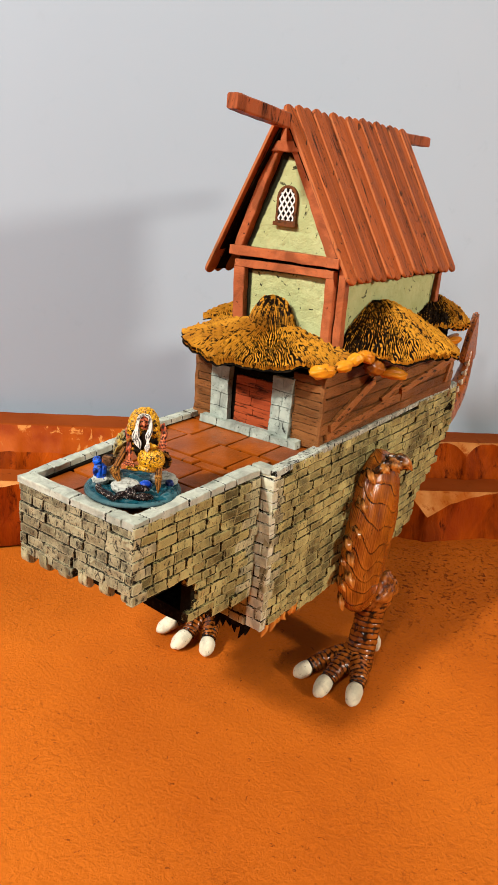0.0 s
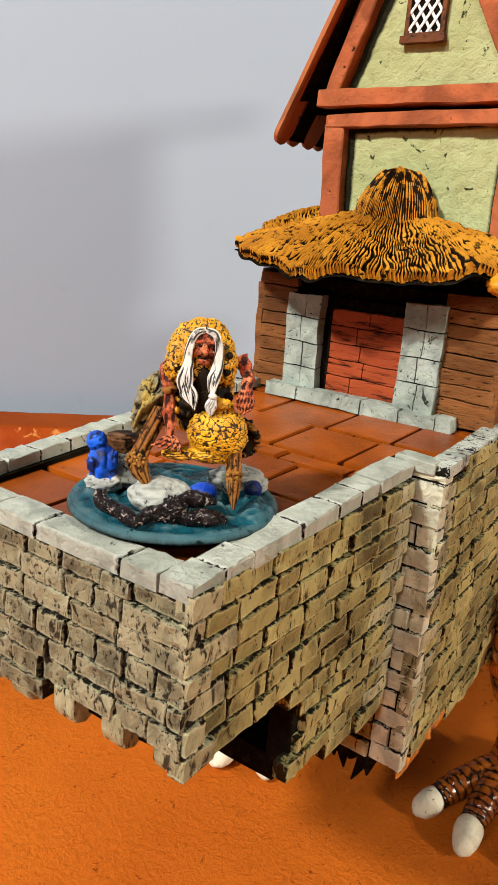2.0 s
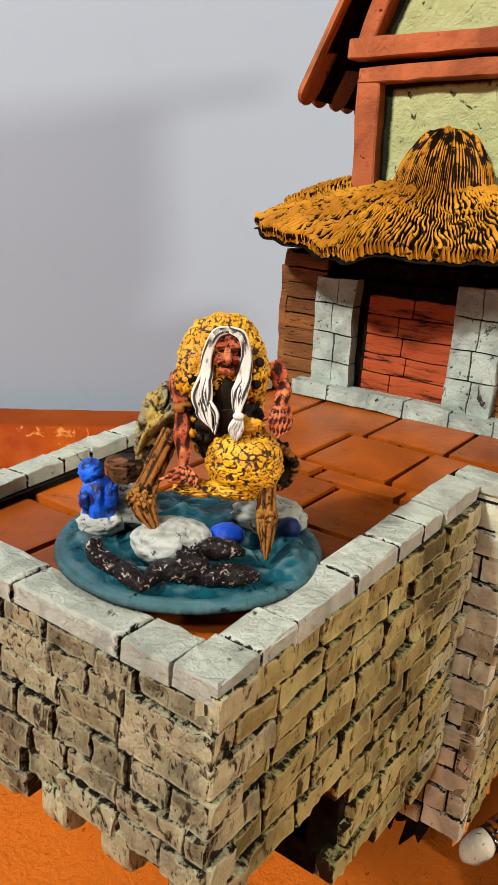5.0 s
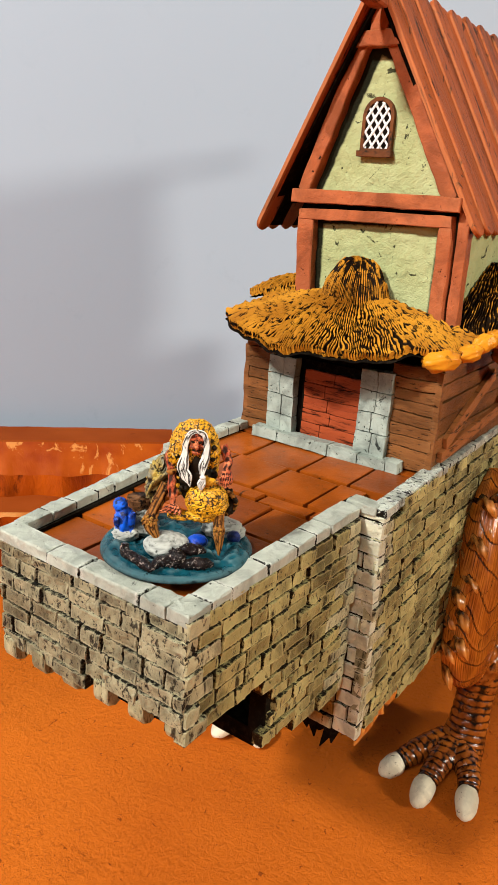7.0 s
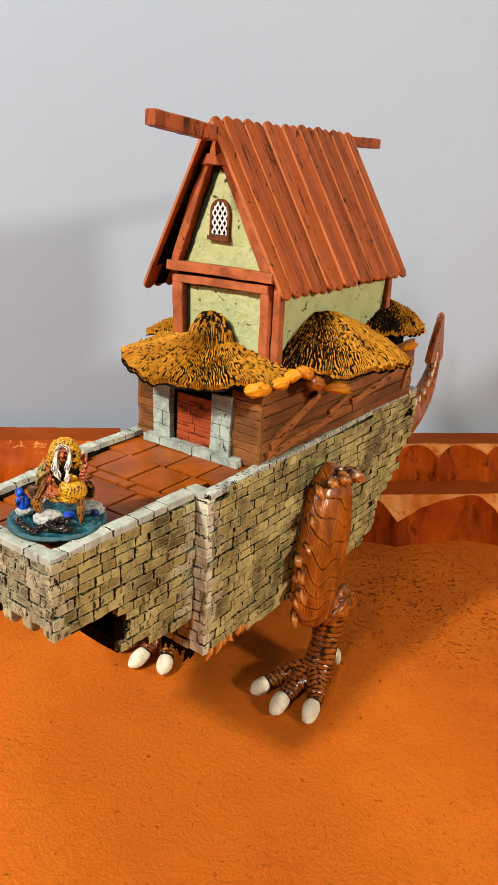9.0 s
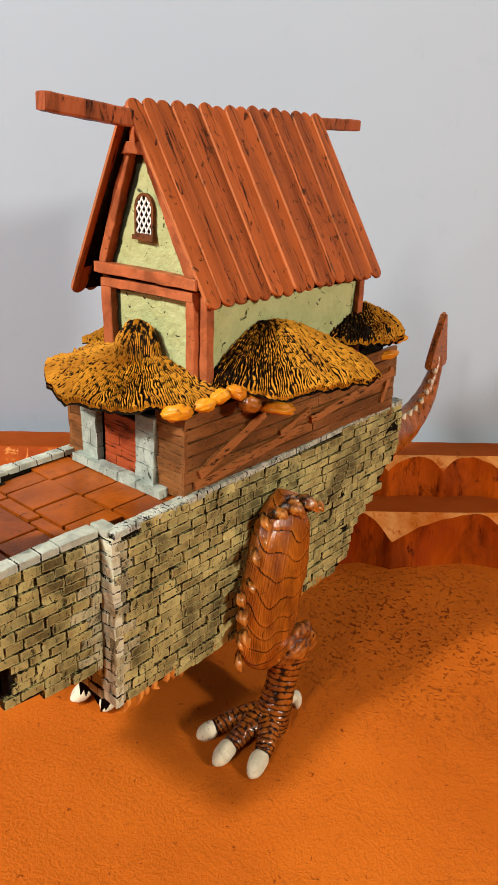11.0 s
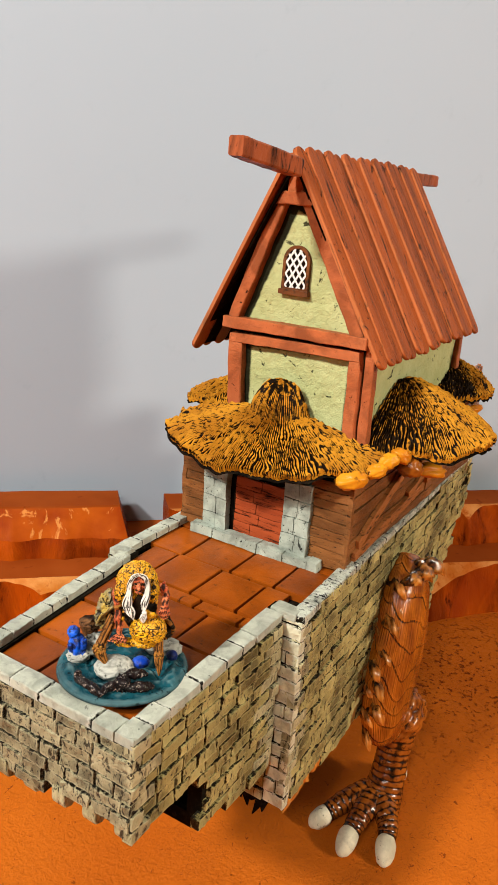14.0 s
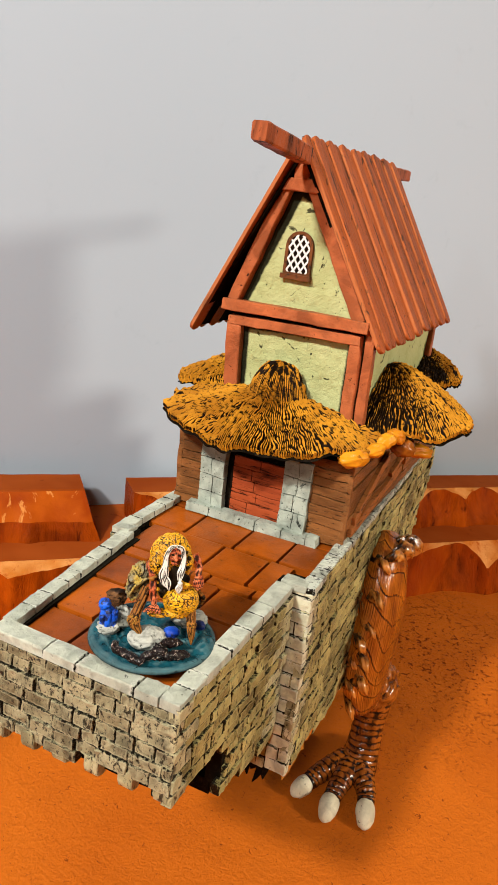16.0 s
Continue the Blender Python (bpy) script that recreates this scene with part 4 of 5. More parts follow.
# window with arched frame and lattice
def arch(w, z0, zs, n=14):
    """Outline of a round-headed opening: half width w, from z0 to the springing zs."""
    return [(-w, z0), (w, z0)] + [(w * math.cos(math.pi * i / n), zs + w * 1.05 * math.sin(math.pi * i / n)) for i in range(n + 1)]


WX, WY = 0.13, 17.42
window = part("window_back", prism([(WX + x, WY - 0.02, z) for x, z in arch(0.62, 30.4, 31.8)], (0, 0.12, 0)), "dark", house, "dark opening behind the lattice")
outer, inner = arch(0.76, 30.25, 31.75), arch(0.60, 30.45, 31.75)
bm = bmesh.new()
vo = [bm.verts.new((WX + x, WY - 0.10, z)) for x, z in outer]
vi = [bm.verts.new((WX + x, WY - 0.10, z)) for x, z in inner]
vob = [bm.verts.new((WX + x, WY + 0.1, z)) for x, z in outer]
vib = [bm.verts.new((WX + x, WY + 0.1, z)) for x, z in inner]
n = len(outer)
for k in range(n):
    j = (k + 1) % n
    bm.faces.new((vo[k], vo[j], vi[j], vi[k]))
    bm.faces.new((vo[j], vo[k], vob[k], vob[j]))
    bm.faces.new((vi[k], vi[j], vib[j], vib[k]))
part("window_frame", bm, "frame", window, "dark brown arched frame")
part("window_sill", bar((WX - 0.84, WY - 0.06, 30.22), (WX + 0.84, WY - 0.06, 30.22), 0.3, 0.26, rough=0.03), "frame", window, "dark brown sill")
clip = arch(0.60, 30.42, 31.75)
for slope in (1, -1):
    for k in range(-6, 7):
        pts = []
        for i in range(81):
            x = -0.6 + 1.2 * i / 80
            z = 31.4 + slope * x * 1.45 + k * 0.56
            if inside(clip, x, z):
                pts.append((x, z))
        if len(pts) > 4:
            a, b = pts[0], pts[-1]
            part("lattice_bar", bar((WX + a[0], WY - 0.05 - 0.02 * slope, a[1]), (WX + b[0], WY - 0.05 - 0.02 * slope, b[1]), 0.10, 0.05, (0, -1, 0), 0.1, 0.0, 0), "lattice", window)

# stick roof
def stick_mesh(seed):
    rnd = random.Random(seed)
    L, W, T = 11.4, 1.03, 0.2
    out = []
    for i in range(9):
        a = math.pi / 2 - math.pi * i / 8
        out.append((L / 2 - W / 2 + W / 2 * math.cos(a), W / 2 * math.sin(a)))
    for i in range(9):
        a = -math.pi / 2 - math.pi * i / 8
        out.append((-L / 2 + W / 2 + W / 2 * math.cos(a), W / 2 * math.sin(a)))
    n = len(out)
    verts, faces = [], []
    for z, s in ((-T / 2, 1.0), (T / 2 - 0.06, 1.0), (T / 2, 0.94)):
        for x, y in out:
            verts.append((x if s == 1 else x * 0.995, y * s + 0.015 * math.sin(x * 1.3 + seed), z + 0.02 * noise.noise(Vector((x * 0.4, y, seed)))))
    faces.append(tuple(range(n - 1, -1, -1)))
    for r in range(2):
        faces += [(r * n + k, r * n + (k + 1) % n, (r + 1) * n + (k + 1) % n, (r + 1) * n + k) for k in range(n)]
    faces.append(tuple(2 * n + k for k in range(n)))
    return mesh_of("roof_stick", verts, faces, "roof")


STICKS = [stick_mesh(k) for k in range(5)]
roof = part("roof_board", prism([(0.0, 16.7, 36.3), (5.0, 17.6, 27.3), (4.9, 17.6, 27.2), (-0.1, 16.7, 36.2)], (0, 15.2, 0.2)), "dark", house, "dark board under the sticks")
roof2 = part("roof_board", prism([(-0.2, 16.7, 36.3), (-5.3, 16.7, 26.9), (-5.2, 16.7, 26.8), (-0.1, 16.7, 36.2)], (0, 15.4, 0.2)), "dark", house, "dark board under the sticks")
rnd = random.Random(12)
NS = 16
for sgn, par, eave, ridge in ((1, roof, (5.25, 27.05), (-0.22, 37.05)), (-1, roof2, (-5.38, 26.35), (-0.02, 36.95))):
    for k in range(NS):
        u = (k + 0.5) / NS
        top = Vector((ridge[0], 16.25 + 16.4 * u, ridge[1] + 0.1 * u))
        y_e = (17.2 + 16.0 * u) if sgn > 0 else (16.3 + 16.4 * u)
        bot = Vector((eave[0], y_e, eave[1] + 0.65 * u + rnd.uniform(-0.06, 0.06)))
        d = (bot - top).normalized()
        yv = Vector((0, 1, 0))
        z = d.cross(yv).normalized() * (1 if sgn > 0 else -1)
        if z.z < 0:
            z = -z
        y = z.cross(d)
        c = (top + bot) / 2 + z * (0.10 + (0.10 if k % 2 else 0.0)) + d * rnd.uniform(-0.07, 0.07)
        m = Matrix((d, y, z)).transposed().to_4x4()
        m.translation = c * CM
        m = m @ Matrix.Rotation(rnd.uniform(-0.03, 0.03), 4, "X") @ Matrix.Rotation(rnd.uniform(-0.006, 0.006), 4, "Z")
        hang(new("roof_stick", STICKS[(k * 2) % 5]), par, m)

# ---- thatch canopies ----
def canopy(label, center, axis_along, axis_out, reach, drop, seed, gills=100, knob=True, black=0.0, nu=1100, nv=84):
    """A half-round thatch skirt with wavy radial gills: reach(a) gives its radius, drop(a) how far the rim lies below the peak, a from 0 to pi."""
    al, ou = Vector(axis_along), Vector(axis_out)
    c = Vector(center)

    def gill(a, r):
        w = a * gills / math.pi + 2.2 * noise.noise(Vector((a * 3.0, r * 2.2, seed))) + 0.9 * noise.noise(Vector((a * 9, r * 7, seed + 5))) + 0.4 * noise.noise(Vector((a * 22, r * 13, seed + 6))) + 0.9 * noise.noise(Vector((math.cos(a) * r * 11, math.sin(a) * r * 11, seed + 8)))
        k = 1.0 if r > 0.6 else (0.6 if r > 0.28 else 0.4)
        g = abs(math.sin(w * k * math.pi)) ** 0.8
        if r < 0.30 and knob:
            q = Vector((math.cos(a) * r * 15, math.sin(a) * r * 15, seed + 12))
            rag = 0.80 + 0.50 * noise.noise(q) + 0.35 * noise.noise(q * 2.3)
            g += (rag - g) * (0.75 if r < 0.22 else 0.75 * (0.30 - r) / 0.08)
        return g * (0.95 + 0.4 * noise.noise(Vector((math.cos(a) * r * 26, math.sin(a) * r * 26, seed + 9))))

    profile = [(v, 0, 0) for v in ((0.0, 0.02, 0.07, 0.15, 0.25, 0.37, 0.50, 0.65, 0.82, 1.02) if knob else (0.0, 0.04, 0.11, 0.20, 0.31, 0.43, 0.55, 0.68, 0.84, 1.02))]
    bulb = 1.6 if knob else 0.0

    def crown(d):
        return bulb * (max(0, 1 - (d / 1.6) ** 2) ** 0.6 + 0.12 * max(0, 1 - d / 2.6))

    def top(u, v, flat=False):
        a, r = math.pi * u, v
        rr = reach(a) * (1 + 0.07 * noise.noise(Vector((a * 2.2, seed, 0))) + 0.025 * noise.noise(Vector((a * 9, seed, 2))))
        z = crown(rr * r) - bulb - (drop(a) - bulb) * spline(profile, r).x + 0.45 * r * noise.noise(Vector((a * 2.5, r * 2, seed + 3))) + 0.2 * r * noise.noise(Vector((a * 7, r * 5, seed + 4)))
        h = (0.2 if flat else gill(a, r)) * 0.33 * min(1, r * 5 + 0.35)
        p = c + al * (math.cos(a) * rr * r) + ou * (math.sin(a) * rr * r)
        p.z += z + h - 0.2
        return p

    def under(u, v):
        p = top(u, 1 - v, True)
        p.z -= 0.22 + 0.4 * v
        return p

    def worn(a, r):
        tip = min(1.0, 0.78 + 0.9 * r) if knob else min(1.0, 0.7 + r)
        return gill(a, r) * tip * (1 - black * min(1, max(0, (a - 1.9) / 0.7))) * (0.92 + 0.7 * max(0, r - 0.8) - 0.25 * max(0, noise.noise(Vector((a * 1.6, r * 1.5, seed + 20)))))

    th = thing("thatch_canopy", label, "thatch", (c.x, c.y, c.z - 3))
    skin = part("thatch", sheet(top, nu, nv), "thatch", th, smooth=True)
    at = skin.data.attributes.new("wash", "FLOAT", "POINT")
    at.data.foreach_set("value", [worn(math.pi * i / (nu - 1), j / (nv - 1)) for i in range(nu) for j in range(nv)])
    if al.cross(ou).z > 0:
        skin.data.flip_normals()
    # the thatch underside carries its shade as near-black colour
    part("underside", sheet(under, nu // 4, 10), "dark", th, "ragged underside coloured near-black as shade", smooth=True)
    ring = []
    edge = [top(i / (nu - 1), 1.0) for i in range(nu)]
    for i in range(nu):
        u = i / (nu - 1)
        p = edge[i]
        q = Vector(p) - ou * 0.12
        near = edge[max(0, i - 9):i + 10]
        q.z = sum(v.z for v in near) / len(near) - 0.26 - 0.05 * noise.noise(Vector((u * 18, seed, 1))) + 0.02 * math.sin(u * gills * math.pi)
        ring += [p, q]
    part("rim", (ring, [(2 * i, 2 * i + 1, 2 * i + 3, 2 * i + 2) for i in range(nu - 1)]), "thatch_rim", th, "frayed ochre rim", smooth=True)
    return th


def oval(a0, a1, b):
    """Radius of a half oval: a0 along, a1 the other way, b outwards."""
    return lambda a: 1 / math.sqrt((math.cos(a) / (a0 if a < math.pi / 2 else a1)) ** 2 + (math.sin(a) / b) ** 2)


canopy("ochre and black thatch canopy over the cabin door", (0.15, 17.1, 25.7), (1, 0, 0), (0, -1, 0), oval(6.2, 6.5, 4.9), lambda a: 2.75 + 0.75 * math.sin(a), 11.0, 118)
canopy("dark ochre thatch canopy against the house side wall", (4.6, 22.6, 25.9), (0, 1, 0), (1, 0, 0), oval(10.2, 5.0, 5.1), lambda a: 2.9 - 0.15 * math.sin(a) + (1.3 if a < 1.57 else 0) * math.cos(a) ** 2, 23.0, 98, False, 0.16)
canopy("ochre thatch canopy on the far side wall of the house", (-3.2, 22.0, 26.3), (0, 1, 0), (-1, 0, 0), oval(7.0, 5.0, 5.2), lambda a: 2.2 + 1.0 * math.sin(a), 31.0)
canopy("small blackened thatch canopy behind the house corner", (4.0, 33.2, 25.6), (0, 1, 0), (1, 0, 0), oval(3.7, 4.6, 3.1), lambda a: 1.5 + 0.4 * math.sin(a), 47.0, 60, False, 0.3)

# ---- ochre knobs tucked below the canopies ----
for i, (c, r, t) in enumerate((((5.55, 14.75, 22.2), (1.15, 0.66, 0.60), (0, -8, 42)), ((6.15, 16.1, 22.45), (0.82, 0.58, 0.52), (0, -15, 50)), ((6.5, 16.95, 22.85), (0.72, 0.55, 0.50), (0, -20, 50)),
                              ((6.75, 17.9, 22.95), (0.75, 0.5, 0.5), (0, 25, 50)), ((7.0, 18.7, 22.25), (0.95, 0.85, 0.75), (0, 10, 50)), ((7.45, 20.6, 21.65), (1.35, 0.66, 0.55), (0, 4, 48)),
                              ((5.6, 34.9, 22.0), (1.2, 0.5, 0.45), (0, -8, 60)), ((5.9, 35.3, 23.1), (1.2, 0.5, 0.4), (0, -6, 60)))):
    tagged(part("ochre_knob", lump(c, tuple(0.74 * k for k in r), t, 0.13, 1.1, 20, 28), "gourd_dark" if i == 4 else "gourd", None, smooth=True), "glossy dark brown rounded knob under the thatch" if i == 4 else "glossy ochre-orange rounded knob under the thatch", "ornament", "ochre knobs")

# ---- bird legs ----
def bird_leg(label, dx, dy, mirror):
    def X(p):
        return (dx + mirror * p[0], p[1] + dy, p[2])

    leg = thing("bird_leg", label, "giant leg", X((7.2, 21.0, -1.7)), "bird legs")

    def plume(u, a):
        """Broad plates in hanging rows, each row a little over the next one down: relief and cleanness."""
        hang_down = -0.9 * math.sin(a) - 0.35 * abs(math.sin(a * 2.5)) + 0.55 * noise.noise(Vector((math.cos(a) * 1.6, math.sin(a) * 1.6, u * 4)))
        row = u * 11.5 + hang_down
        n = math.floor(row)
        t = row - n
        f = (a * 5 / (2 * math.pi) + 0.37 * n + 0.12 * math.sin(t * 3 + n)) % 1
        edge = min(f, 1 - f)
        streak = noise.noise(Vector((math.cos(a) * 26, math.sin(a) * 26, u * 9 + n))) + 0.6 * noise.noise(Vector((math.cos(a) * 60, math.sin(a) * 60, u * 14)))
        broken = 0.35 + 0.65 * min(1.0, max(0.0, 2.8 * noise.noise(Vector((math.cos(a) * 2.2, math.sin(a) * 2.2, row * 0.9 + 5))) + 0.6))
        clean = 1.0
        if t < 0.13:
            clean -= broken * (1 - t / 0.13)
        if edge < 0.022 and noise.noise(Vector((n * 3.1, math.floor(f * 5 + 0.5), 2))) > -0.05:
            clean -= 0.75 * (1 - edge / 0.022)
        h = 0.030 * t ** 0.6 - 0.016 * max(0, (t - 0.84) / 0.16) + 0.006 * streak
        return h, max(0.0, clean) * (1.0 + 0.14 * streak)

    def plumage(u, a):
        return (0.95 + plume(u, a)[0]) * (1 + 0.06 * noise.noise(Vector((u * 6, math.cos(a) * 2, math.sin(a) * 2))))

    def around(fn, sides, steps):
        return [fn(i / (steps - 1), 2 * math.pi * k / sides) for i in range(steps) for k in range(sides)]

    path = [X(p) for p in ((6.1, 23.9, 15.0), (6.5, 23.1, 13.6), (6.75, 22.3, 11.0), (6.75, 21.8, 8.0), (6.8, 21.75, 5.8), (7.0, 22.5, 4.5))]
    thigh = part("thigh", tube(path, [1.2, 2.3, 2.75, 2.7, 2.45, 1.7], 300, 240, plumage, 0.52, (1, 0, 0)), "feather", leg, "glossy rust-brown feathered thigh", smooth=True)
    washed(thigh, around(lambda u, a: plume(u, a)[1], 300, 240))
    knee = part("knee", lump(X((7.45, 23.75, 4.45)), (1.25, 1.75, 1.35), (15, 0, 0), 0.12, 1.2, 40, 50), "skin", leg, smooth=True)
    washed(knee, [0.92 + 0.5 * noise.noise(Vector((v.co.x * 500, v.co.y * 180, v.co.z * 700))) for v in knee.data.vertices])
    scute = lambda w: abs(math.sin(w)) ** 0.6
    shin_wave = lambda u, a: scute(u * 56 + 0.7 * math.sin(a) + 0.8 * noise.noise(Vector((u * 9, math.cos(a) * 1.5, math.sin(a) * 1.5))))
    toe_wave = lambda u, a: scute(u * 27 + 0.8 * math.sin(a) + 0.8 * noise.noise(Vector((u * 7, math.cos(a) * 1.5, math.sin(a) * 1.5))))
    rings = lambda u, a: 0.96 + 0.05 * shin_wave(u, a) + 0.05 * noise.noise(Vector((u * 14, math.cos(a) * 3, math.sin(a) * 3)))
    toe_rings = lambda u, a: 0.95 + 0.06 * toe_wave(u, a) + 0.09 * noise.noise(Vector((u * 8, math.cos(a) * 2.5, math.sin(a) * 2.5)))
    grime = lambda wave, tip: (lambda u, a: (0.24 + 0.62 * wave(u, a)) * (1 + 0.8 * noise.noise(Vector((u * 11, math.cos(a) * 3, math.sin(a) * 3)))) * (1 - tip * max(0, (u - 0.80 + 0.1 * noise.noise(Vector((math.cos(a) * 3, math.sin(a) * 3, 1)))) / 0.2)))
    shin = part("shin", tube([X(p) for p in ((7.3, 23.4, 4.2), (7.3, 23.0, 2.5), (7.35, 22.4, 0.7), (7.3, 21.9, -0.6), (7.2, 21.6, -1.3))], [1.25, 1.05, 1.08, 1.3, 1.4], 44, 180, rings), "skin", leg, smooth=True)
    washed(shin, around(grime(shin_wave, 0), 44, 180))
    for base, midp, tip, cl in (((6.6, 21.5, -0.4), (5.6, 20.0, -0.6), (5.0, 19.0, -1.0), (4.5, 18.1, -1.45)), ((7.0, 21.1, -0.4), (6.85, 19.5, -0.7), (6.75, 18.6, -1.1), (6.85, 17.2, -1.45)),
                                ((7.5, 21.3, -0.4), (8.4, 20.2, -0.7), (8.75, 19.4, -1.1), (9.15, 18.0, -1.45))):
        toe = part("toe", tube([X(base), X(midp), X(tip)], [0.86, 0.66, 0.55], 32, 110, toe_rings), "skin", leg, smooth=True)
        washed(toe, around(grime(toe_wave, 0.9), 32, 110))
        b, c = Vector(X(tip)), Vector(X(cl))
        d = c - b
        part("claw", tube([b - d * 0.12, b + d * 0.25 + Vector((0, 0, 0.06)), b + d * 0.7, c + Vector((0, 0, -0.12)), c + d * 0.06 + Vector((0, 0, -0.22))], [0.40, 0.60, 0.56, 0.36, 0.08], 20, 22, lambda u, a: 1 + 0.10 * noise.noise(Vector((u * 4 + cl[0], math.cos(a) * 1.3, math.sin(a) * 1.3)))), "claw", toe, "ivory-white claw", smooth=True)
    spur = part("toe", tube([X((7.1, 22.1, -0.5)), X((7.3, 22.9, -0.4)), X((7.4, 23.6, -0.5))], [0.8, 0.6, 0.45], 24, 40, toe_rings), "skin", leg, smooth=True)
    washed(spur, around(grime(toe_wave, 0.9), 24, 40))
    part("claw", tube([X((7.5, 23.5, 0.0)), X((7.6, 24.0, 0.15)), X((7.7, 24.25, -0.5)), X((7.75, 24.3, -1.2))], [0.35, 0.45, 0.36, 0.05], 14, 14), "claw", spur, "ivory-white claw", smooth=True)
    # dark curled feather tufts along the wall and over the top of the thigh
    rnd = random.Random(40 + int(mirror))
    for k in range(20):
        if k < 11:
            t = (k + rnd.uniform(-0.2, 0.2)) / 10
            base = Vector(X((6.0 + rnd.uniform(-0.2, 0.5), 21.6 - 1.9 * math.sin(min(1, t) * 2.0) + rnd.uniform(-0.2, 0.3), 14.0 - 8.6 * t)))
            o, curl = Vector((mirror * rnd.uniform(0.5, 0.9), rnd.uniform(-1.1, -0.5), rnd.uniform(0.0, 0.6))), Vector((mirror * 0.3, rnd.uniform(-0.1, 0.3), rnd.uniform(-0.9, -0.4)))
            g = rnd.uniform(0.75, 1.15)
        else:
            t = (k - 11) / 8
            base = Vector(X((6.5 + rnd.uniform(-0.3, 0.8), 21.6 + 3.2 * t + rnd.uniform(-0.2, 0.2), 14.5 + 0.7 * math.sin(t * 3) - 0.6 * t)))
            o, curl = Vector((mirror * rnd.uniform(0.5, 0.8), rnd.uniform(-0.1, 0.5), rnd.uniform(0.2, 0.6))), Vector((mirror * 0.3, rnd.uniform(0.2, 0.6), rnd.uniform(-1.1, -0.5)))
            g = rnd.uniform(0.75, 1.1)
        o, curl = o * g, curl * g
        tuft = tube([base - o * 0.5, base + o * 0.5, base + o * 1.0 + curl * 0.35, base + o * 1.1 + curl], [0.30 * g, 0.42 * g, 0.36 * g, 0.05], 16, 18,
                    lambda u, a: 1 + 0.16 * math.sin(a * 4 + u * 5 + k) + 0.25 * noise.noise(Vector((u * 4, math.cos(a), k * 2.3))), 0.6, (1, 0, 0.2))
        washed(part("feather_tuft", tuft, "feather", leg, smooth=True), [min(1.0, max(0.0, 0.18 + 0.75 * u + 0.4 * noise.noise(Vector((u * 7, math.cos(a) * 2, math.sin(a) * 2 + k))))) for u in [i / 17 for i in range(18)] for a in [2 * math.pi * q / 16 for q in range(16)]])
    return leg


bird_leg("rust-brown feathered bird leg with white claws on the sand", 0, 0, 1)
bird_leg("rust-brown bird leg with white claws in the hull's shadow", 2.4, -2.7, -1)

# ---- tail ----
tail = thing("dragon_tail", "upswept rust-orange scaly tail with spade tip and pale spikes", "tail", (3, 38, 14))
TX = [(3.0, 36.0, 14.4), (2.4, 39.4, 13.5), (1.9, 43.0, 12.9), (1.7, 46.4, 13.3), (1.7, 48.9, 15.0), (1.7, 50.2, 17.2), (1.7, 50.6, 18.6)]
part("tail_body", tube(TX, [2.4, 2.2, 1.9, 1.5, 1.1, 0.72, 0.5], 20, 90, lambda u, a: 1 + 0.018 * math.sin(u * 90 + 2 * math.sin(a * 2)) + 0.02 * math.sin(a * 7 + u * 20), 0.8), "tail", tail, smooth=True)
sp = [(1.25 * a, b) for a, b in ((-1.25, 0.0), (-0.5, 0.25), (0.0, -0.6), (0.5, 0.25), (1.15, 0.0), (1.25, 0.6), (0.75, 2.2), (0.15, 5.0), (-0.15, 5.0), (-0.7, 2.2), (-1.35, 0.5))]
bm = prism([(1.6 - 0.32, 50.4 + 0.98 * a + 0.07 * b, 17.5 + b) for a, b in sp], (0.64, 0, 0))
bmesh.ops.bevel(bm, geom=bm.edges[:], offset=0.16, segments=2, affect="EDGES")
part("spade", bm, "tail", tail)
for k in range(7):
    u = 0.38 + 0.075 * k
    p = spline(TX, u)
    d = (spline(TX, u + 0.02) - p).normalized()
    n = Vector((0.45, -d.z, d.y)).normalized()
    r = spline([(x, 0, 0) for x in (2.4, 2.2, 1.9, 1.5, 1.1, 0.72, 0.5)], u).x
    b = p + n * r * 0.82
    part("spike", tube([b, b + n * 0.35, b + n * 0.7 + d * 0.15], [0.28, 0.22, 0.04], 10, 8), "claw", tail, "small pale spike", smooth=True)

# ---- round display base with its small pieces ----
BX, BY, BZ = 2.02, 2.80, 17.06
base = thing("round_base", "round teal-painted display base lying on the deck tiles", "display base", (BX, BY, 16.5))


RIM = [(0.95, 0.0), (0.985, -0.02), (1.0, -0.05), (1.015, -0.09), (1.03, -0.16), (1.03, -0.20), (1.02, -0.22), (0.6, -0.22)]


def disc_fn(u, v):
    a, k = 2 * math.pi * u, round(v * 55)
    r, z = (0.95 * k / 48, 0.0) if k < 48 else RIM[k - 48]
    x, y = math.cos(a) * r, math.sin(a) * r
    w = 0.0
    if k < 51:
        swirl = math.sin(9 * r + 1.5 * a + 3 * noise.noise(Vector((x * 2, y * 2, 1))))
        w = 0.09 * swirl * min(1, r * 3) + 0.18 * noise.noise(Vector((x * 3, y * 3, 4))) + 0.06 * noise.noise(Vector((x * 9, y * 9, 9)))
        w += 0.05 * (1 - abs(math.sin(16 * r + 4 * noise.noise(Vector((x * 2.5, y * 2.5, 7)))))) * min(1, r * 2)
        w *= 1 - max(0, (r - 0.85) / 0.16)
    return (BX + 2.44 * r * math.cos(a), BY + 2.44 * r * math.sin(a), BZ + z + w)


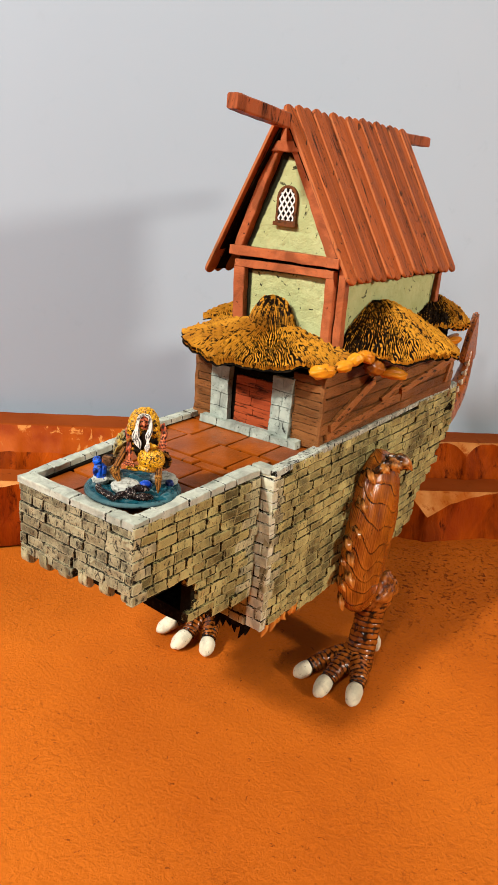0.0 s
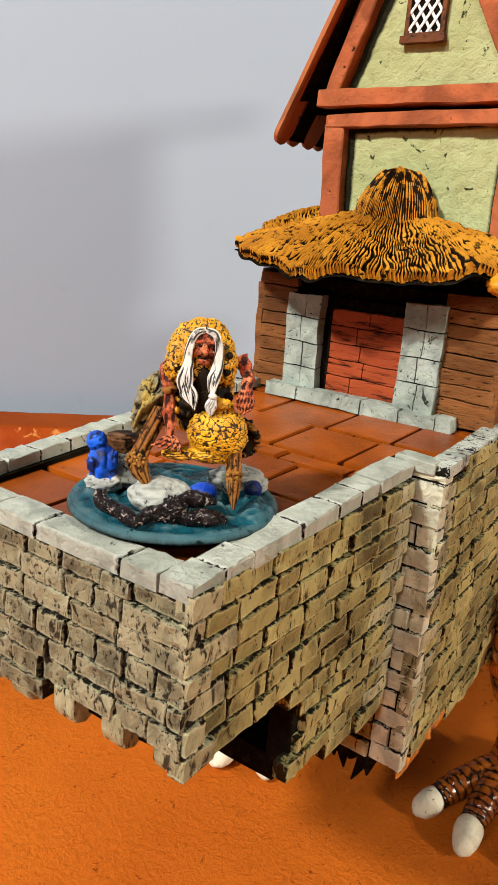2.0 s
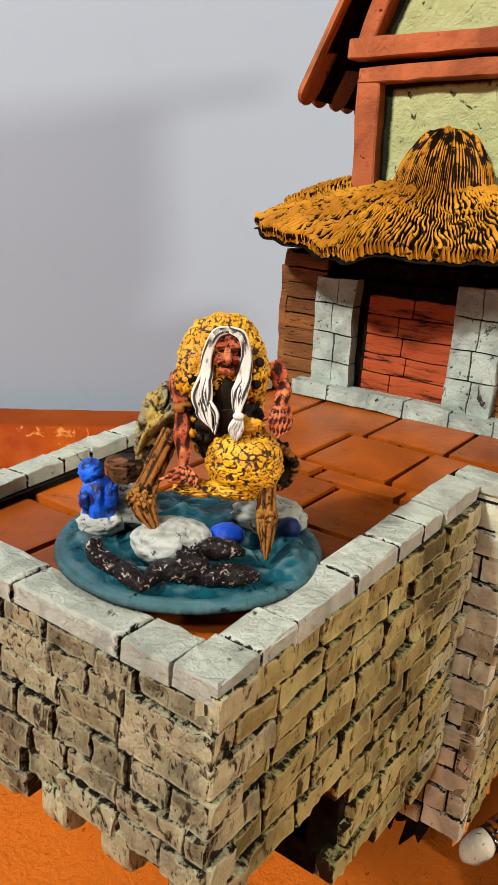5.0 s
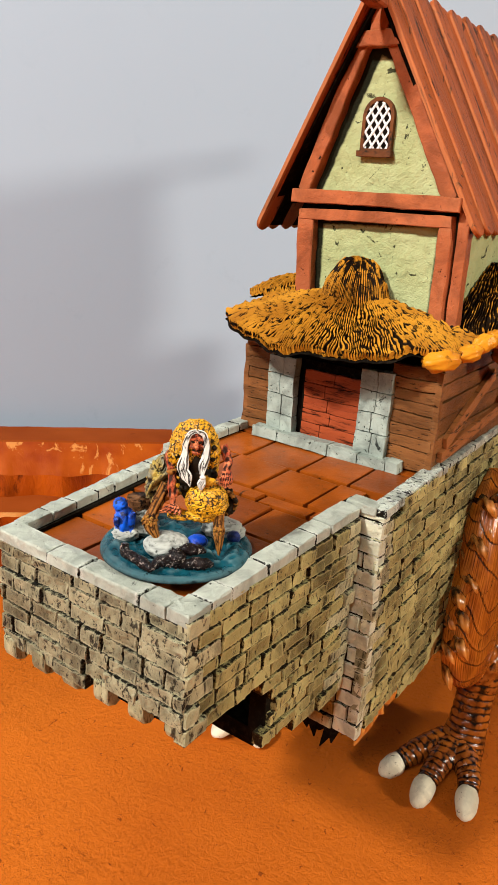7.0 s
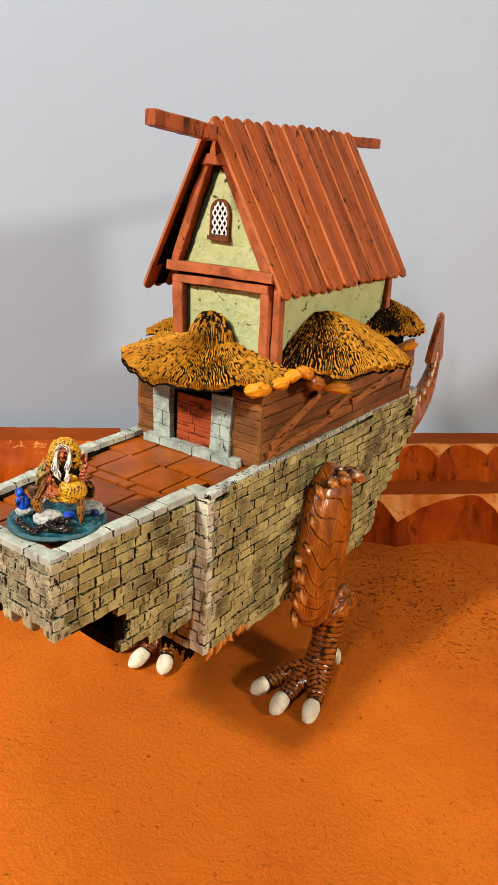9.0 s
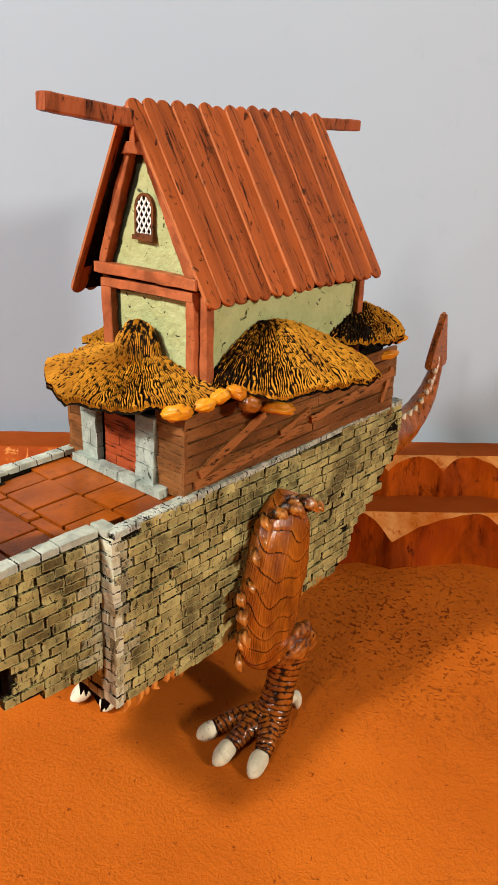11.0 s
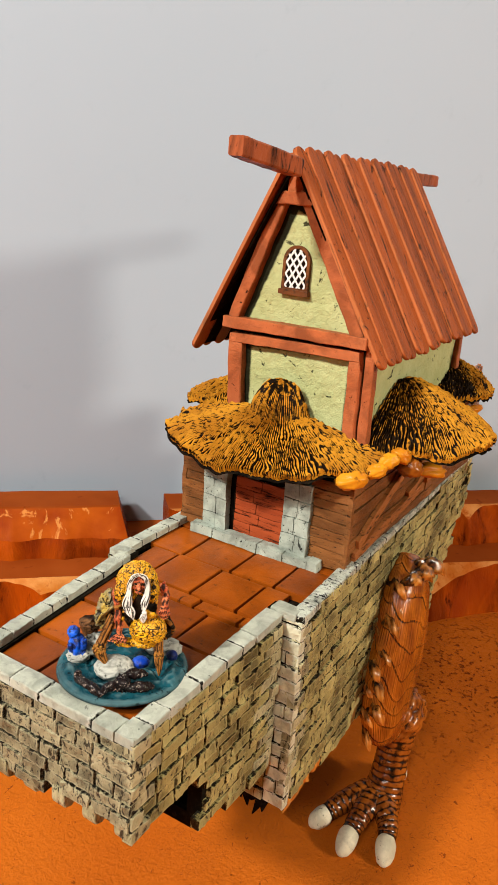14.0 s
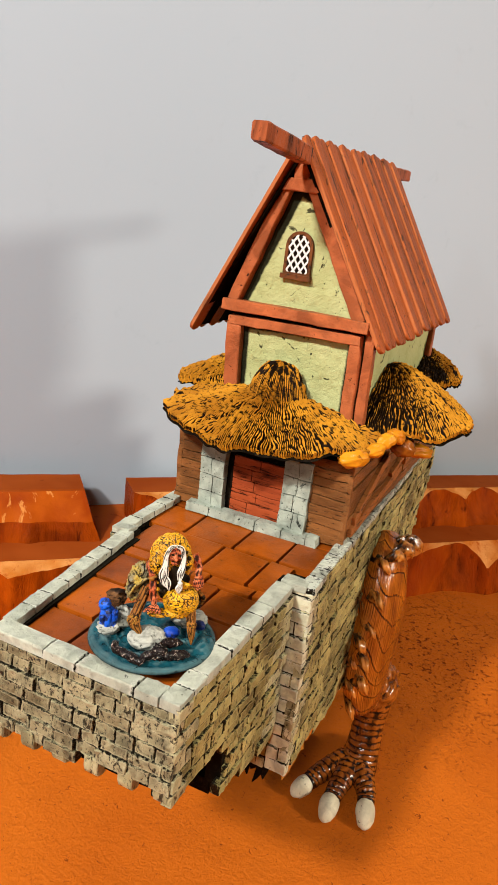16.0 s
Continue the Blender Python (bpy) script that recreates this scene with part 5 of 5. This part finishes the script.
disc = part("disc", sheet(disc_fn, 200, 56, True), "teal", base, "teal water-painted disc with pale rim", smooth=True)
washed(disc, [min(1.0, max(0.0, 0.75 + 3.0 * (v.co.z / CM - BZ))) for v in disc.data.vertices])
disc.data.flip_normals()
part("foot", tube([(BX, BY, BZ - 0.60), (BX, BY, BZ - 0.45), (BX, BY, BZ - 0.30), (BX, BY, BZ - 0.21)], [1.75, 1.78, 1.85, 2.3], 64, 8), "dark", base, "black bevelled underside of the base", smooth=True)


def Q(r, w, z):
    """On the base: r across and w back from its middle, z above it."""
    w -= 1.0
    return (BX + 0.82 * r - 0.57 * w, BY + 0.57 * r + 0.82 * w, BZ + z)


part("skull_stone", lump(Q(-0.27, 0.30, 0.20), (0.74, 0.60, 0.42), (0, 0, 40), 0.05, 1.6, 40, 50), "bone", base, "pale grey skull-shaped stone", smooth=True)
part("pebble", lump(Q(0.70, 0.66, 0.24), (0.34, 0.30, 0.21), (0, 0, 35), 0.04), "blue", base, "bright blue ball", smooth=True)
part("pebble", lump(Q(1.87, 1.22, 0.20), (0.23, 0.22, 0.22), (0, 0, 0), 0.05), "navy", base, "dark blue ball", smooth=True)
part("pebble", lump(Q(1.48, 1.85, 0.16), (0.74, 0.5, 0.38), (0, 0, 30), 0.10, 2.0, 24, 30), "bone", base, "grey stone", smooth=True)
part("pebble", lump(Q(-1.22, 1.70, 0.25), (0.48, 0.46, 0.42), (0, 0, 20), 0.12, 2.0, 24, 30), "bone", base, "grey stone", smooth=True)
part("pebble", lump(Q(-1.75, 1.15, 0.10), (0.44, 0.40, 0.26), (0, 0, 20), 0.1, 2.0, 24, 30), "bone", base, "pale plinth stone", smooth=True)
idol = joined(tube([Q(-1.75, 1.15, 0.25), Q(-1.76, 1.15, 0.55), Q(-1.82, 1.15, 0.80), Q(-1.90, 1.15, 0.95)], [0.30, 0.31, 0.29, 0.22], 30, 30, lambda u, a: 1 + 0.10 * math.sin(a * 5 + 5 * u) + 0.10 * noise.noise(Vector((u * 5, math.cos(a) * 2, math.sin(a) * 2)))),
              lump(Q(-1.93, 1.15, 1.12), (0.25, 0.23, 0.24), (0, -10, 0), 0.10, 2.5, 24, 30), lump(Q(-1.55, 1.02, 0.62), (0.15, 0.15, 0.36), (0, 14, 0), 0.16, 2.5, 20, 24), lump(Q(-1.98, 1.00, 0.60), (0.13, 0.14, 0.24), (0, -8, 0), 0.16, 2.5, 20, 24))
part("blue_idol", idol, "blue", base, "small bright blue squat ornament", smooth=True)
part("basket", tube([Q(-1.46, 2.2, 0.30), Q(-1.46, 2.2, 0.55), Q(-1.46, 2.2, 0.95), Q(-1.46, 2.2, 1.0), Q(-1.46, 2.2, 0.80)], [0.22, 0.30, 0.42, 0.38, 0.25], 36, 24, lambda u, a: 1 + 0.06 * math.sin(a * 9) + 0.04 * math.sin(u * 40)), "basket", base, "woven brown basket", smooth=True)
knob = lambda u, a: 0.92 + 0.008 * math.sin(u * 70 + 2 * a) + 0.05 * noise.noise(Vector((u * 22, math.cos(a) * 3, math.sin(a) * 3))) + 0.24 * noise.noise(Vector((u * 7, math.cos(a) * 1.5, math.sin(a) * 1.5)))
for limb in (tube([Q(-1.45, -0.50, 0.55), Q(-1.44, -0.58, 0.30), Q(-1.12, -0.78, 0.20), Q(-0.80, -1.02, 0.18), Q(-0.60, -1.22, 0.14), Q(-0.54, -1.34, 0.08)], [0.11, 0.18, 0.17, 0.18, 0.14, 0.07], 30, 110, knob),
              tube([Q(-0.56, -1.30, 0.12), Q(-0.40, -1.02, 0.20), Q(-0.15, -0.88, 0.24), Q(0.20, -0.85, 0.22)], [0.09, 0.17, 0.20, 0.22], 30, 80, knob),
              lump(Q(0.18, -0.80, 0.28), (0.28, 0.26, 0.30), (0, 0, 0), 0.22, 2.6, 24, 30),
              tube([Q(0.12, -0.50, 0.30), Q(0.40, -0.42, 0.42), Q(0.75, -0.34, 0.42), Q(1.06, -0.30, 0.36)], [0.10, 0.20, 0.19, 0.06], 30, 80, knob),
              tube([Q(0.30, -0.88, 0.14), Q(0.65, -0.84, 0.18), Q(1.02, -0.78, 0.18), Q(1.32, -0.72, 0.14)], [0.14, 0.20, 0.20, 0.08], 30, 80, knob)):
    part("root", limb, "iron", base, "dark metallic coiled root", smooth=True)

# ---- painted figurine: one plain mesh ----
def figurine():
    o = Vector(Q(0.50, 1.05, 0.02))
    K = 1.02
    S, F = Vector((0.82, 0.57, 0)), Vector((0.57, -0.82, 0))

    def P(side, front, z):
        return o + S * side * K + F * front + Vector((0, 0, z * K))

    ang = math.degrees(math.atan2(S.y, S.x))
    bits = []

    def add(mat, piece, clean=None):
        bits.append((mat, piece, clean or [1.0] * len(piece[0])))

    def hide(c, r, turn=(0, 0, 0), rough=0.06, rings=100, sides=130, freq=8.5, depth=0.032):
        piece, clean = netted(lump(P(*c), r, (turn[0], turn[1], turn[2] + ang), rough, 2.4, rings, sides), freq, depth)
        add("hide", piece, clean)

    def ridged(mat, piece, fn, sides, steps):
        """A tube whose grooves hold the dark wash."""
        add(mat, piece, [fn(i / (steps - 1), 2 * math.pi * k / sides) for i in range(steps) for k in range(sides)])

    # hunched cloak, hood lobes and skirt
    hide((-0.08, -0.45, 2.60), (0.80, 0.66, 1.2), (-12, 0, 0))
    hide((-0.06, -0.02, 3.22), (0.79, 0.60, 0.94), (-6, 0, 0), 0.04, 120, 160)
    hide((-0.56, 0.28, 3.02), (0.32, 0.28, 0.44), (0, -8, 0), 0.06, 50, 60)
    hide((0.52, 0.30, 3.12), (0.25, 0.26, 0.44), (0, 8, 0), 0.06, 50, 60)
    for side, z, r in ((-0.54, 3.06, 0.105), (0.58, 3.42, 0.08), (0.55, 3.06, 0.09)):
        add("darkcloth", lump(P(side, 0.50, z), (r, 0.08, r * 1.1), (0, 0, ang), 0.05, 3.0, 12, 16))
    add("darkcloth", lump(P(0.02, 0.10, 2.30), (0.66, 0.5, 0.75), (0, 0, ang), 0.12, 2.2, 40, 46))
    hide((0.43, 0.44, 1.64), (0.70, 0.54, 0.64), (0, 4, 0), 0.03, 110, 150)
    hide((0.30, 0.52, 1.18), (0.52, 0.36, 0.22), (0, 0, 0), 0.08, 50, 60)
    hide((-0.36, 0.55, 1.14), (0.44, 0.26, 0.15), (0, -3, 0), 0.08, 40, 60)
    add("hide", lump(P(0.46, 0.66, 2.36), (0.26, 0.09, 0.13), (0, -10, ang), 0.2, 3.0, 20, 24))
    for q in range(26):
        k = q * 2.399
        add("darkcloth" if q % 3 else "hide", lump(P(0.05 + 0.62 * math.cos(k), 0.48 + 0.10 * math.sin(k * 2), 2.25 + 0.22 * math.sin(k)), (0.09, 0.08, 0.07), (0, 20 * q, ang), 0.2, 3.0, 8, 10))
    # rolled pack on the back
    piece, clean = netted(lump(P(-1.20, -0.40, 1.95), (0.42, 0.52, 0.84), (0, 16, ang), 0.08, 2.2, 70, 80), 1.9, 0.13)
    add("pack", piece, clean)
    for q in range(4):
        ridged("pack", tube([P(-1.50 + 0.13 * q, 0.02, 1.52 + 0.16 * q), P(-1.30 + 0.11 * q, 0.14, 1.98 + 0.10 * q), P(-1.02 + 0.06 * q, 0.18, 2.30 + 0.02 * q)], [0.04, 0.11, 0.04], 14, 20, None, 0.6), lambda u, a: 0.75 + 0.25 * math.sin(a * 2), 14, 20)
    # plain face in the hood
    add("darkcloth", lump(P(0.05, 0.36, 2.75), (0.36, 0.24, 0.75), (0, 0, ang), 0.05, 3.0, 24, 28))
    head, clean = netted(lump(P(0.05, 0.50, 3.55), (0.245, 0.21, 0.35), (0, 0, ang), 0.04, 3.0, 50, 60), 7.0, 0.025)
    add("flesh", head, clean)
    add("flesh", tube([P(0.05, 0.69, 3.66), P(0.05, 0.82, 3.50), P(0.05, 0.72, 3.42)], [0.045, 0.08, 0.05], 14, 14))
    for sgn in (-1, 1):
        add("flesh", lump(P(0.05 + sgn * 0.13, 0.64, 3.46), (0.09, 0.08, 0.075), (0, 0, ang), 0.1, 3.0, 14, 18))
        add("flesh", lump(P(0.05 + sgn * 0.11, 0.66, 3.70), (0.10, 0.055, 0.04), (0, sgn * 14, ang), 0.1, 3.0, 12, 16))
        add("darkcloth", lump(P(0.05 + sgn * 0.11, 0.68, 3.62), (0.065, 0.05, 0.03), (0, 0, ang), 0.1, 3.0, 10, 12))
    add("darkcloth", lump(P(0.05, 0.69, 3.36), (0.14, 0.05, 0.028), (0, 0, ang), 0.1, 3.0, 10, 12))
    add("flesh", lump(P(0.05, 0.63, 3.28), (0.15, 0.11, 0.075), (0, 0, ang), 0.1, 3.0, 16, 20))
    # long parted hair in separate wavy locks, one tied
    for sgn in (-1, 1):
        for q in range(6):
            k = q / 5
            wav = 0.05 * math.sin(q * 2.3 + sgn)
            if sgn < 0:
                line = [P(0.04, 0.60, 3.92 + 0.05 * k), P(-0.14 - 0.04 * k, 0.64, 3.84 + 0.06 * k), P(-0.23 - 0.08 * k, 0.64, 3.58), P(-0.23 - 0.13 * k, 0.68, 3.22), P(-0.22 - 0.20 * k + wav, 0.74, 2.85), P(-0.12 - 0.26 * k - wav, 0.78, 2.56), P(-0.09 - 0.12 * k, 0.82, 2.22 + 0.16 * k)]
                wide = [0.035, 0.05, 0.055, 0.06, 0.06, 0.055, 0.015]
            else:
                line = [P(0.06, 0.60, 3.92 + 0.05 * k), P(0.24 + 0.04 * k, 0.64, 3.84 + 0.06 * k), P(0.32 + 0.08 * k, 0.64, 3.58), P(0.26 + 0.15 * k, 0.68, 3.20), P(0.17 + 0.20 * k + wav, 0.75, 2.95), P(0.22 + 0.10 * k, 0.80, 2.72), P(0.27 + 0.03 * k, 0.82, 2.56)]
                wide = [0.035, 0.05, 0.055, 0.06, 0.065, 0.05, 0.03]
            ridged("hair", tube(line, wide, 14, 60, lambda u, a: 1 + 0.16 * math.sin(a * 3 + u * 13), 0.8), lambda u, a: min(1.0, 0.42 + 0.55 * math.sin(a * 3 + u * 13)), 14, 60)
    add("hair", tube([P(0.29, 0.83, 2.62), P(0.29, 0.84, 2.57), P(0.29, 0.83, 2.52)], [0.07, 0.10, 0.07], 14, 8))
    for q in range(3):
        ridged("hair", tube([P(0.28 + 0.02 * q, 0.83, 2.55), P(0.20 + 0.06 * q, 0.84, 2.34), P(0.24 + 0.02 * q, 0.84, 2.14)], [0.045, 0.075, 0.015], 12, 20), lambda u, a: min(1.0, 0.62 + 0.38 * math.sin(a * 3 + u * 9)), 12, 20)
    # thin arms and long fingers
    knuckle = lambda u, a: 1 + 0.10 * math.sin(u * 22 + a) + 0.10 * math.sin(a * 4 + u * 7)
    sinew = lambda u, a: min(1.0, max(0.0, 0.62 + 0.34 * math.sin(a * 4 + u * 7) + 0.30 * math.sin(u * 22 + a)))
    ridged("flesh", tube([P(-0.84, 0.10, 3.05), P(-0.80, 0.32, 2.82), P(-0.70, 0.42, 2.52), P(-0.66, 0.52, 2.18), P(-0.63, 0.60, 1.88), P(-0.58, 0.70, 1.56)], [0.12, 0.13, 0.12, 0.15, 0.13, 0.09], 24, 70, knuckle), sinew, 24, 70)
    add("bark", tube([P(-0.72, 0.42, 2.62), P(-0.70, 0.43, 2.55), P(-0.69, 0.44, 2.47)], [0.14, 0.18, 0.14], 20, 10))
    ridged("flesh", tube([P(0.80, -0.05, 3.30), P(0.92, 0.05, 3.12), P(1.02, 0.18, 2.92), P(1.00, 0.36, 2.74), P(0.99, 0.46, 2.58)], [0.17, 0.17, 0.14, 0.12, 0.11], 24, 60, knuckle), sinew, 24, 60)
    for q in range(5):
        ridged("flesh", tube([P(-0.58, 0.70, 1.58), P(-0.78 + 0.10 * q, 0.80, 1.47 - 0.02 * q), P(-0.98 + 0.15 * q, 0.90, 1.36 - 0.02 * q)], [0.07, 0.06, 0.03], 12, 18, knuckle), sinew, 12, 18)
        ridged("flesh", tube([P(0.92 + 0.04 * q, 0.50, 2.68), P(0.85 + 0.075 * q, 0.60, 2.45), P(0.88 + 0.055 * q, 0.60, 2.16 + 0.05 * abs(q - 2))], [0.07, 0.065, 0.03], 12, 18, knuckle), sinew, 12, 18)
    # stick legs with gnarled knees
    twig = lambda u, a: 1 + 0.10 * math.sin(a * 7 + 3 * u) + 0.10 * noise.noise(Vector((u * 16, math.cos(a) * 2, math.sin(a) * 2)))
    bark = lambda u, a: min(1.0, 0.58 + 0.42 * math.sin(a * 7 + 3 * u))
    ridged("bark", tube([P(-0.86, 0.25, 2.05), P(-1.00, 0.42, 1.72), P(-1.18, 0.62, 1.28), P(-1.30, 0.80, 0.98)], [0.17, 0.18, 0.18, 0.20], 36, 60, twig), bark, 36, 60)
    ridged("bark", tube([P(-1.30, 0.80, 1.05), P(-1.24, 0.86, 0.82), P(-1.08, 0.94, 0.58), P(-0.96, 1.0, 0.36)], [0.22, 0.20, 0.12, 0.02], 30, 40, twig), bark, 30, 40)
    ridged("bark", tube([P(0.80, 0.52, 1.40), P(0.84, 0.62, 1.12), P(0.88, 0.76, 0.82)], [0.19, 0.18, 0.16], 36, 40, twig), bark, 36, 40)
    ridged("bark", tube([P(0.88, 0.76, 0.86), P(0.89, 0.82, 0.62), P(0.91, 0.90, 0.34), P(0.92, 0.95, 0.04)], [0.18, 0.16, 0.11, 0.03], 30, 40, twig), bark, 30, 40)
    rnd = random.Random(77)
    for (side, front, z), size, count in (((-1.30, 0.82, 0.98), 0.21, 34), ((0.88, 0.80, 0.80), 0.15, 22)):
        for q in range(count):
            h, k = 1 - 2 * (q + 0.5) / count, q * 2.399
            d = math.sqrt(1 - h * h)
            add("gnarl" if q % 2 else "bark", lump(P(side + size * d * math.cos(k), front + size * d * math.sin(k), z + size * h * 0.9), (0.055, 0.055, 0.05), (0, 0, 20 * q), 0.25, 3.0, 8, 10))
    add("darkcloth", lump(P(1.02, -0.2, 1.40), (0.30, 0.32, 0.46), (0, 0, ang), 0.10, 1.6, 30, 36))
    for q in range(22):
        k = q * 2.399
        add("bark" if q % 2 else "darkcloth", lump(P(1.08 + 0.26 * math.cos(k), 0.0 + 0.12 * math.sin(2 * k), 1.42 + 0.36 * math.sin(k)), (0.085, 0.08, 0.075), (0, 0, 20 * q), 0.25, 3.0, 8, 10))
    add("darkcloth", lump(P(0.35, 0.10, 1.02), (0.42, 0.25, 0.16), (0, 0, ang), 0.10, 2.0, 24, 32))
    names = sorted(set(m for m, _, _ in bits))
    verts, faces, idx, worn = [], [], [], []
    for m, (v, fc), clean in bits:
        k = len(verts)
        verts += list(v)
        faces += [tuple(i + k for i in q) for q in fc]
        idx += [names.index(m)] * len(fc)
        worn += clean[:len(v)] + [1.0] * (len(v) - len(clean))
    me = mesh_of("figurine", verts, faces, names, True, idx)
    ob = tagged(hang(new("figurine", me), None), "small hunched painted figurine in netted yellow cloak with white hair", "figurine")
    washed(ob, worn)


figurine()

# ---- bricks, last: front, notch and the long side ----
front_poly = [(0, prow_foot(-3.5)), (8.55, prow_foot(5.1)), (8.55, 16.4), (0, 16.4)]
w_front = part("wall_face", box((-3.3, 0.02, 12.95), (4.8, 0.4, 16.3), 0), "mortar", hull, "dark mortar bed of the prow")
brick_face(w_front, (-3.45, -0.2, 0), (1, 0, 0), (0, -1, 0), front_poly, 0.62, 1.2, 0.5, 51, meshes=FRONTS)
w_prow = part("wall_face", box((4.4, 0.2, 13.1), (4.85, 9.6, 16.4), 0), "mortar", hull, "dark mortar bed of the prow side")
poly = [(y, z - (0.32 if z > 15 else 0)) for y, z in RIGHT_F]
brick_face(w_prow, (5.11, 0, 0), (0.012, 1, 0), (1, 0, 0), poly, 0.60, 1.25, 0.45, 52)
w_notch = part("wall_face", box((4.6, 10.2, 7), (5.9, 10.6, 16.6), 0), "mortar", hull, "dark mortar bed of the shoulder")
brick_face(w_notch, (4.9, 10.02, 0), (1, 0, 0), (0, -1, 0), [(0, 6.6), (1.2, 6.6), (1.2, 16.85), (0, 16.85)], 0.74, 1.1, 0.5, 53, meshes=SHOULDER)
w_under = part("wall_face", box((-3.8, 10.2, 6.7), (4.6, 10.7, 10.2), 0), "mortar", hull, "dark mortar bed under the prow")
brick_face(w_under, (-3.9, 10.02, 0), (1, 0, 0), (0, -1, 0), [(0, 6.6), (8.8, 6.6), (8.8, 9.8), (0, 9.8)], 0.70, 1.3, 0.5, 57)
w_left = part("wall_face", box((-4.8, 9.92, 7), (-3.9, 10.4, 16.6), 0), "mortar", hull, "dark mortar bed of the shoulder")
brick_face(w_left, (-5.05, 9.72, 0), (1, 0, 0), (0, -1, 0), [(0, 8.6), (1.0, 8.6), (1.0, 16.85), (0, 16.85)], 0.66, 0.95, 0.5, 54)
w_side = part("wall_face", box((4.9, 11, 8), (5.5, 32, 16.3), 0), "mortar", hull, "dark mortar bed of the long side")
poly = [(y - 10, z - (0.30 if z > 15 else 0)) for y, z in RIGHT_W]
w_stern = part("wall_face", box((4.7, 31, 14.2), (5.1, 37.0, 16.9), 0), "mortar", hull, "dark mortar bed towards the stern")
rest = brick_face(w_side, (side_x(10), 10, 0), (-0.0245, 1, 0), (1, 0.0245, 0), poly, 0.62, 1.3, 0.5, 55, keep=lambda a, z: a < 20.5)
for k, m in enumerate(rest):
    hang(new("brick", BRICKS[k % len(BRICKS)]), w_stern, m)
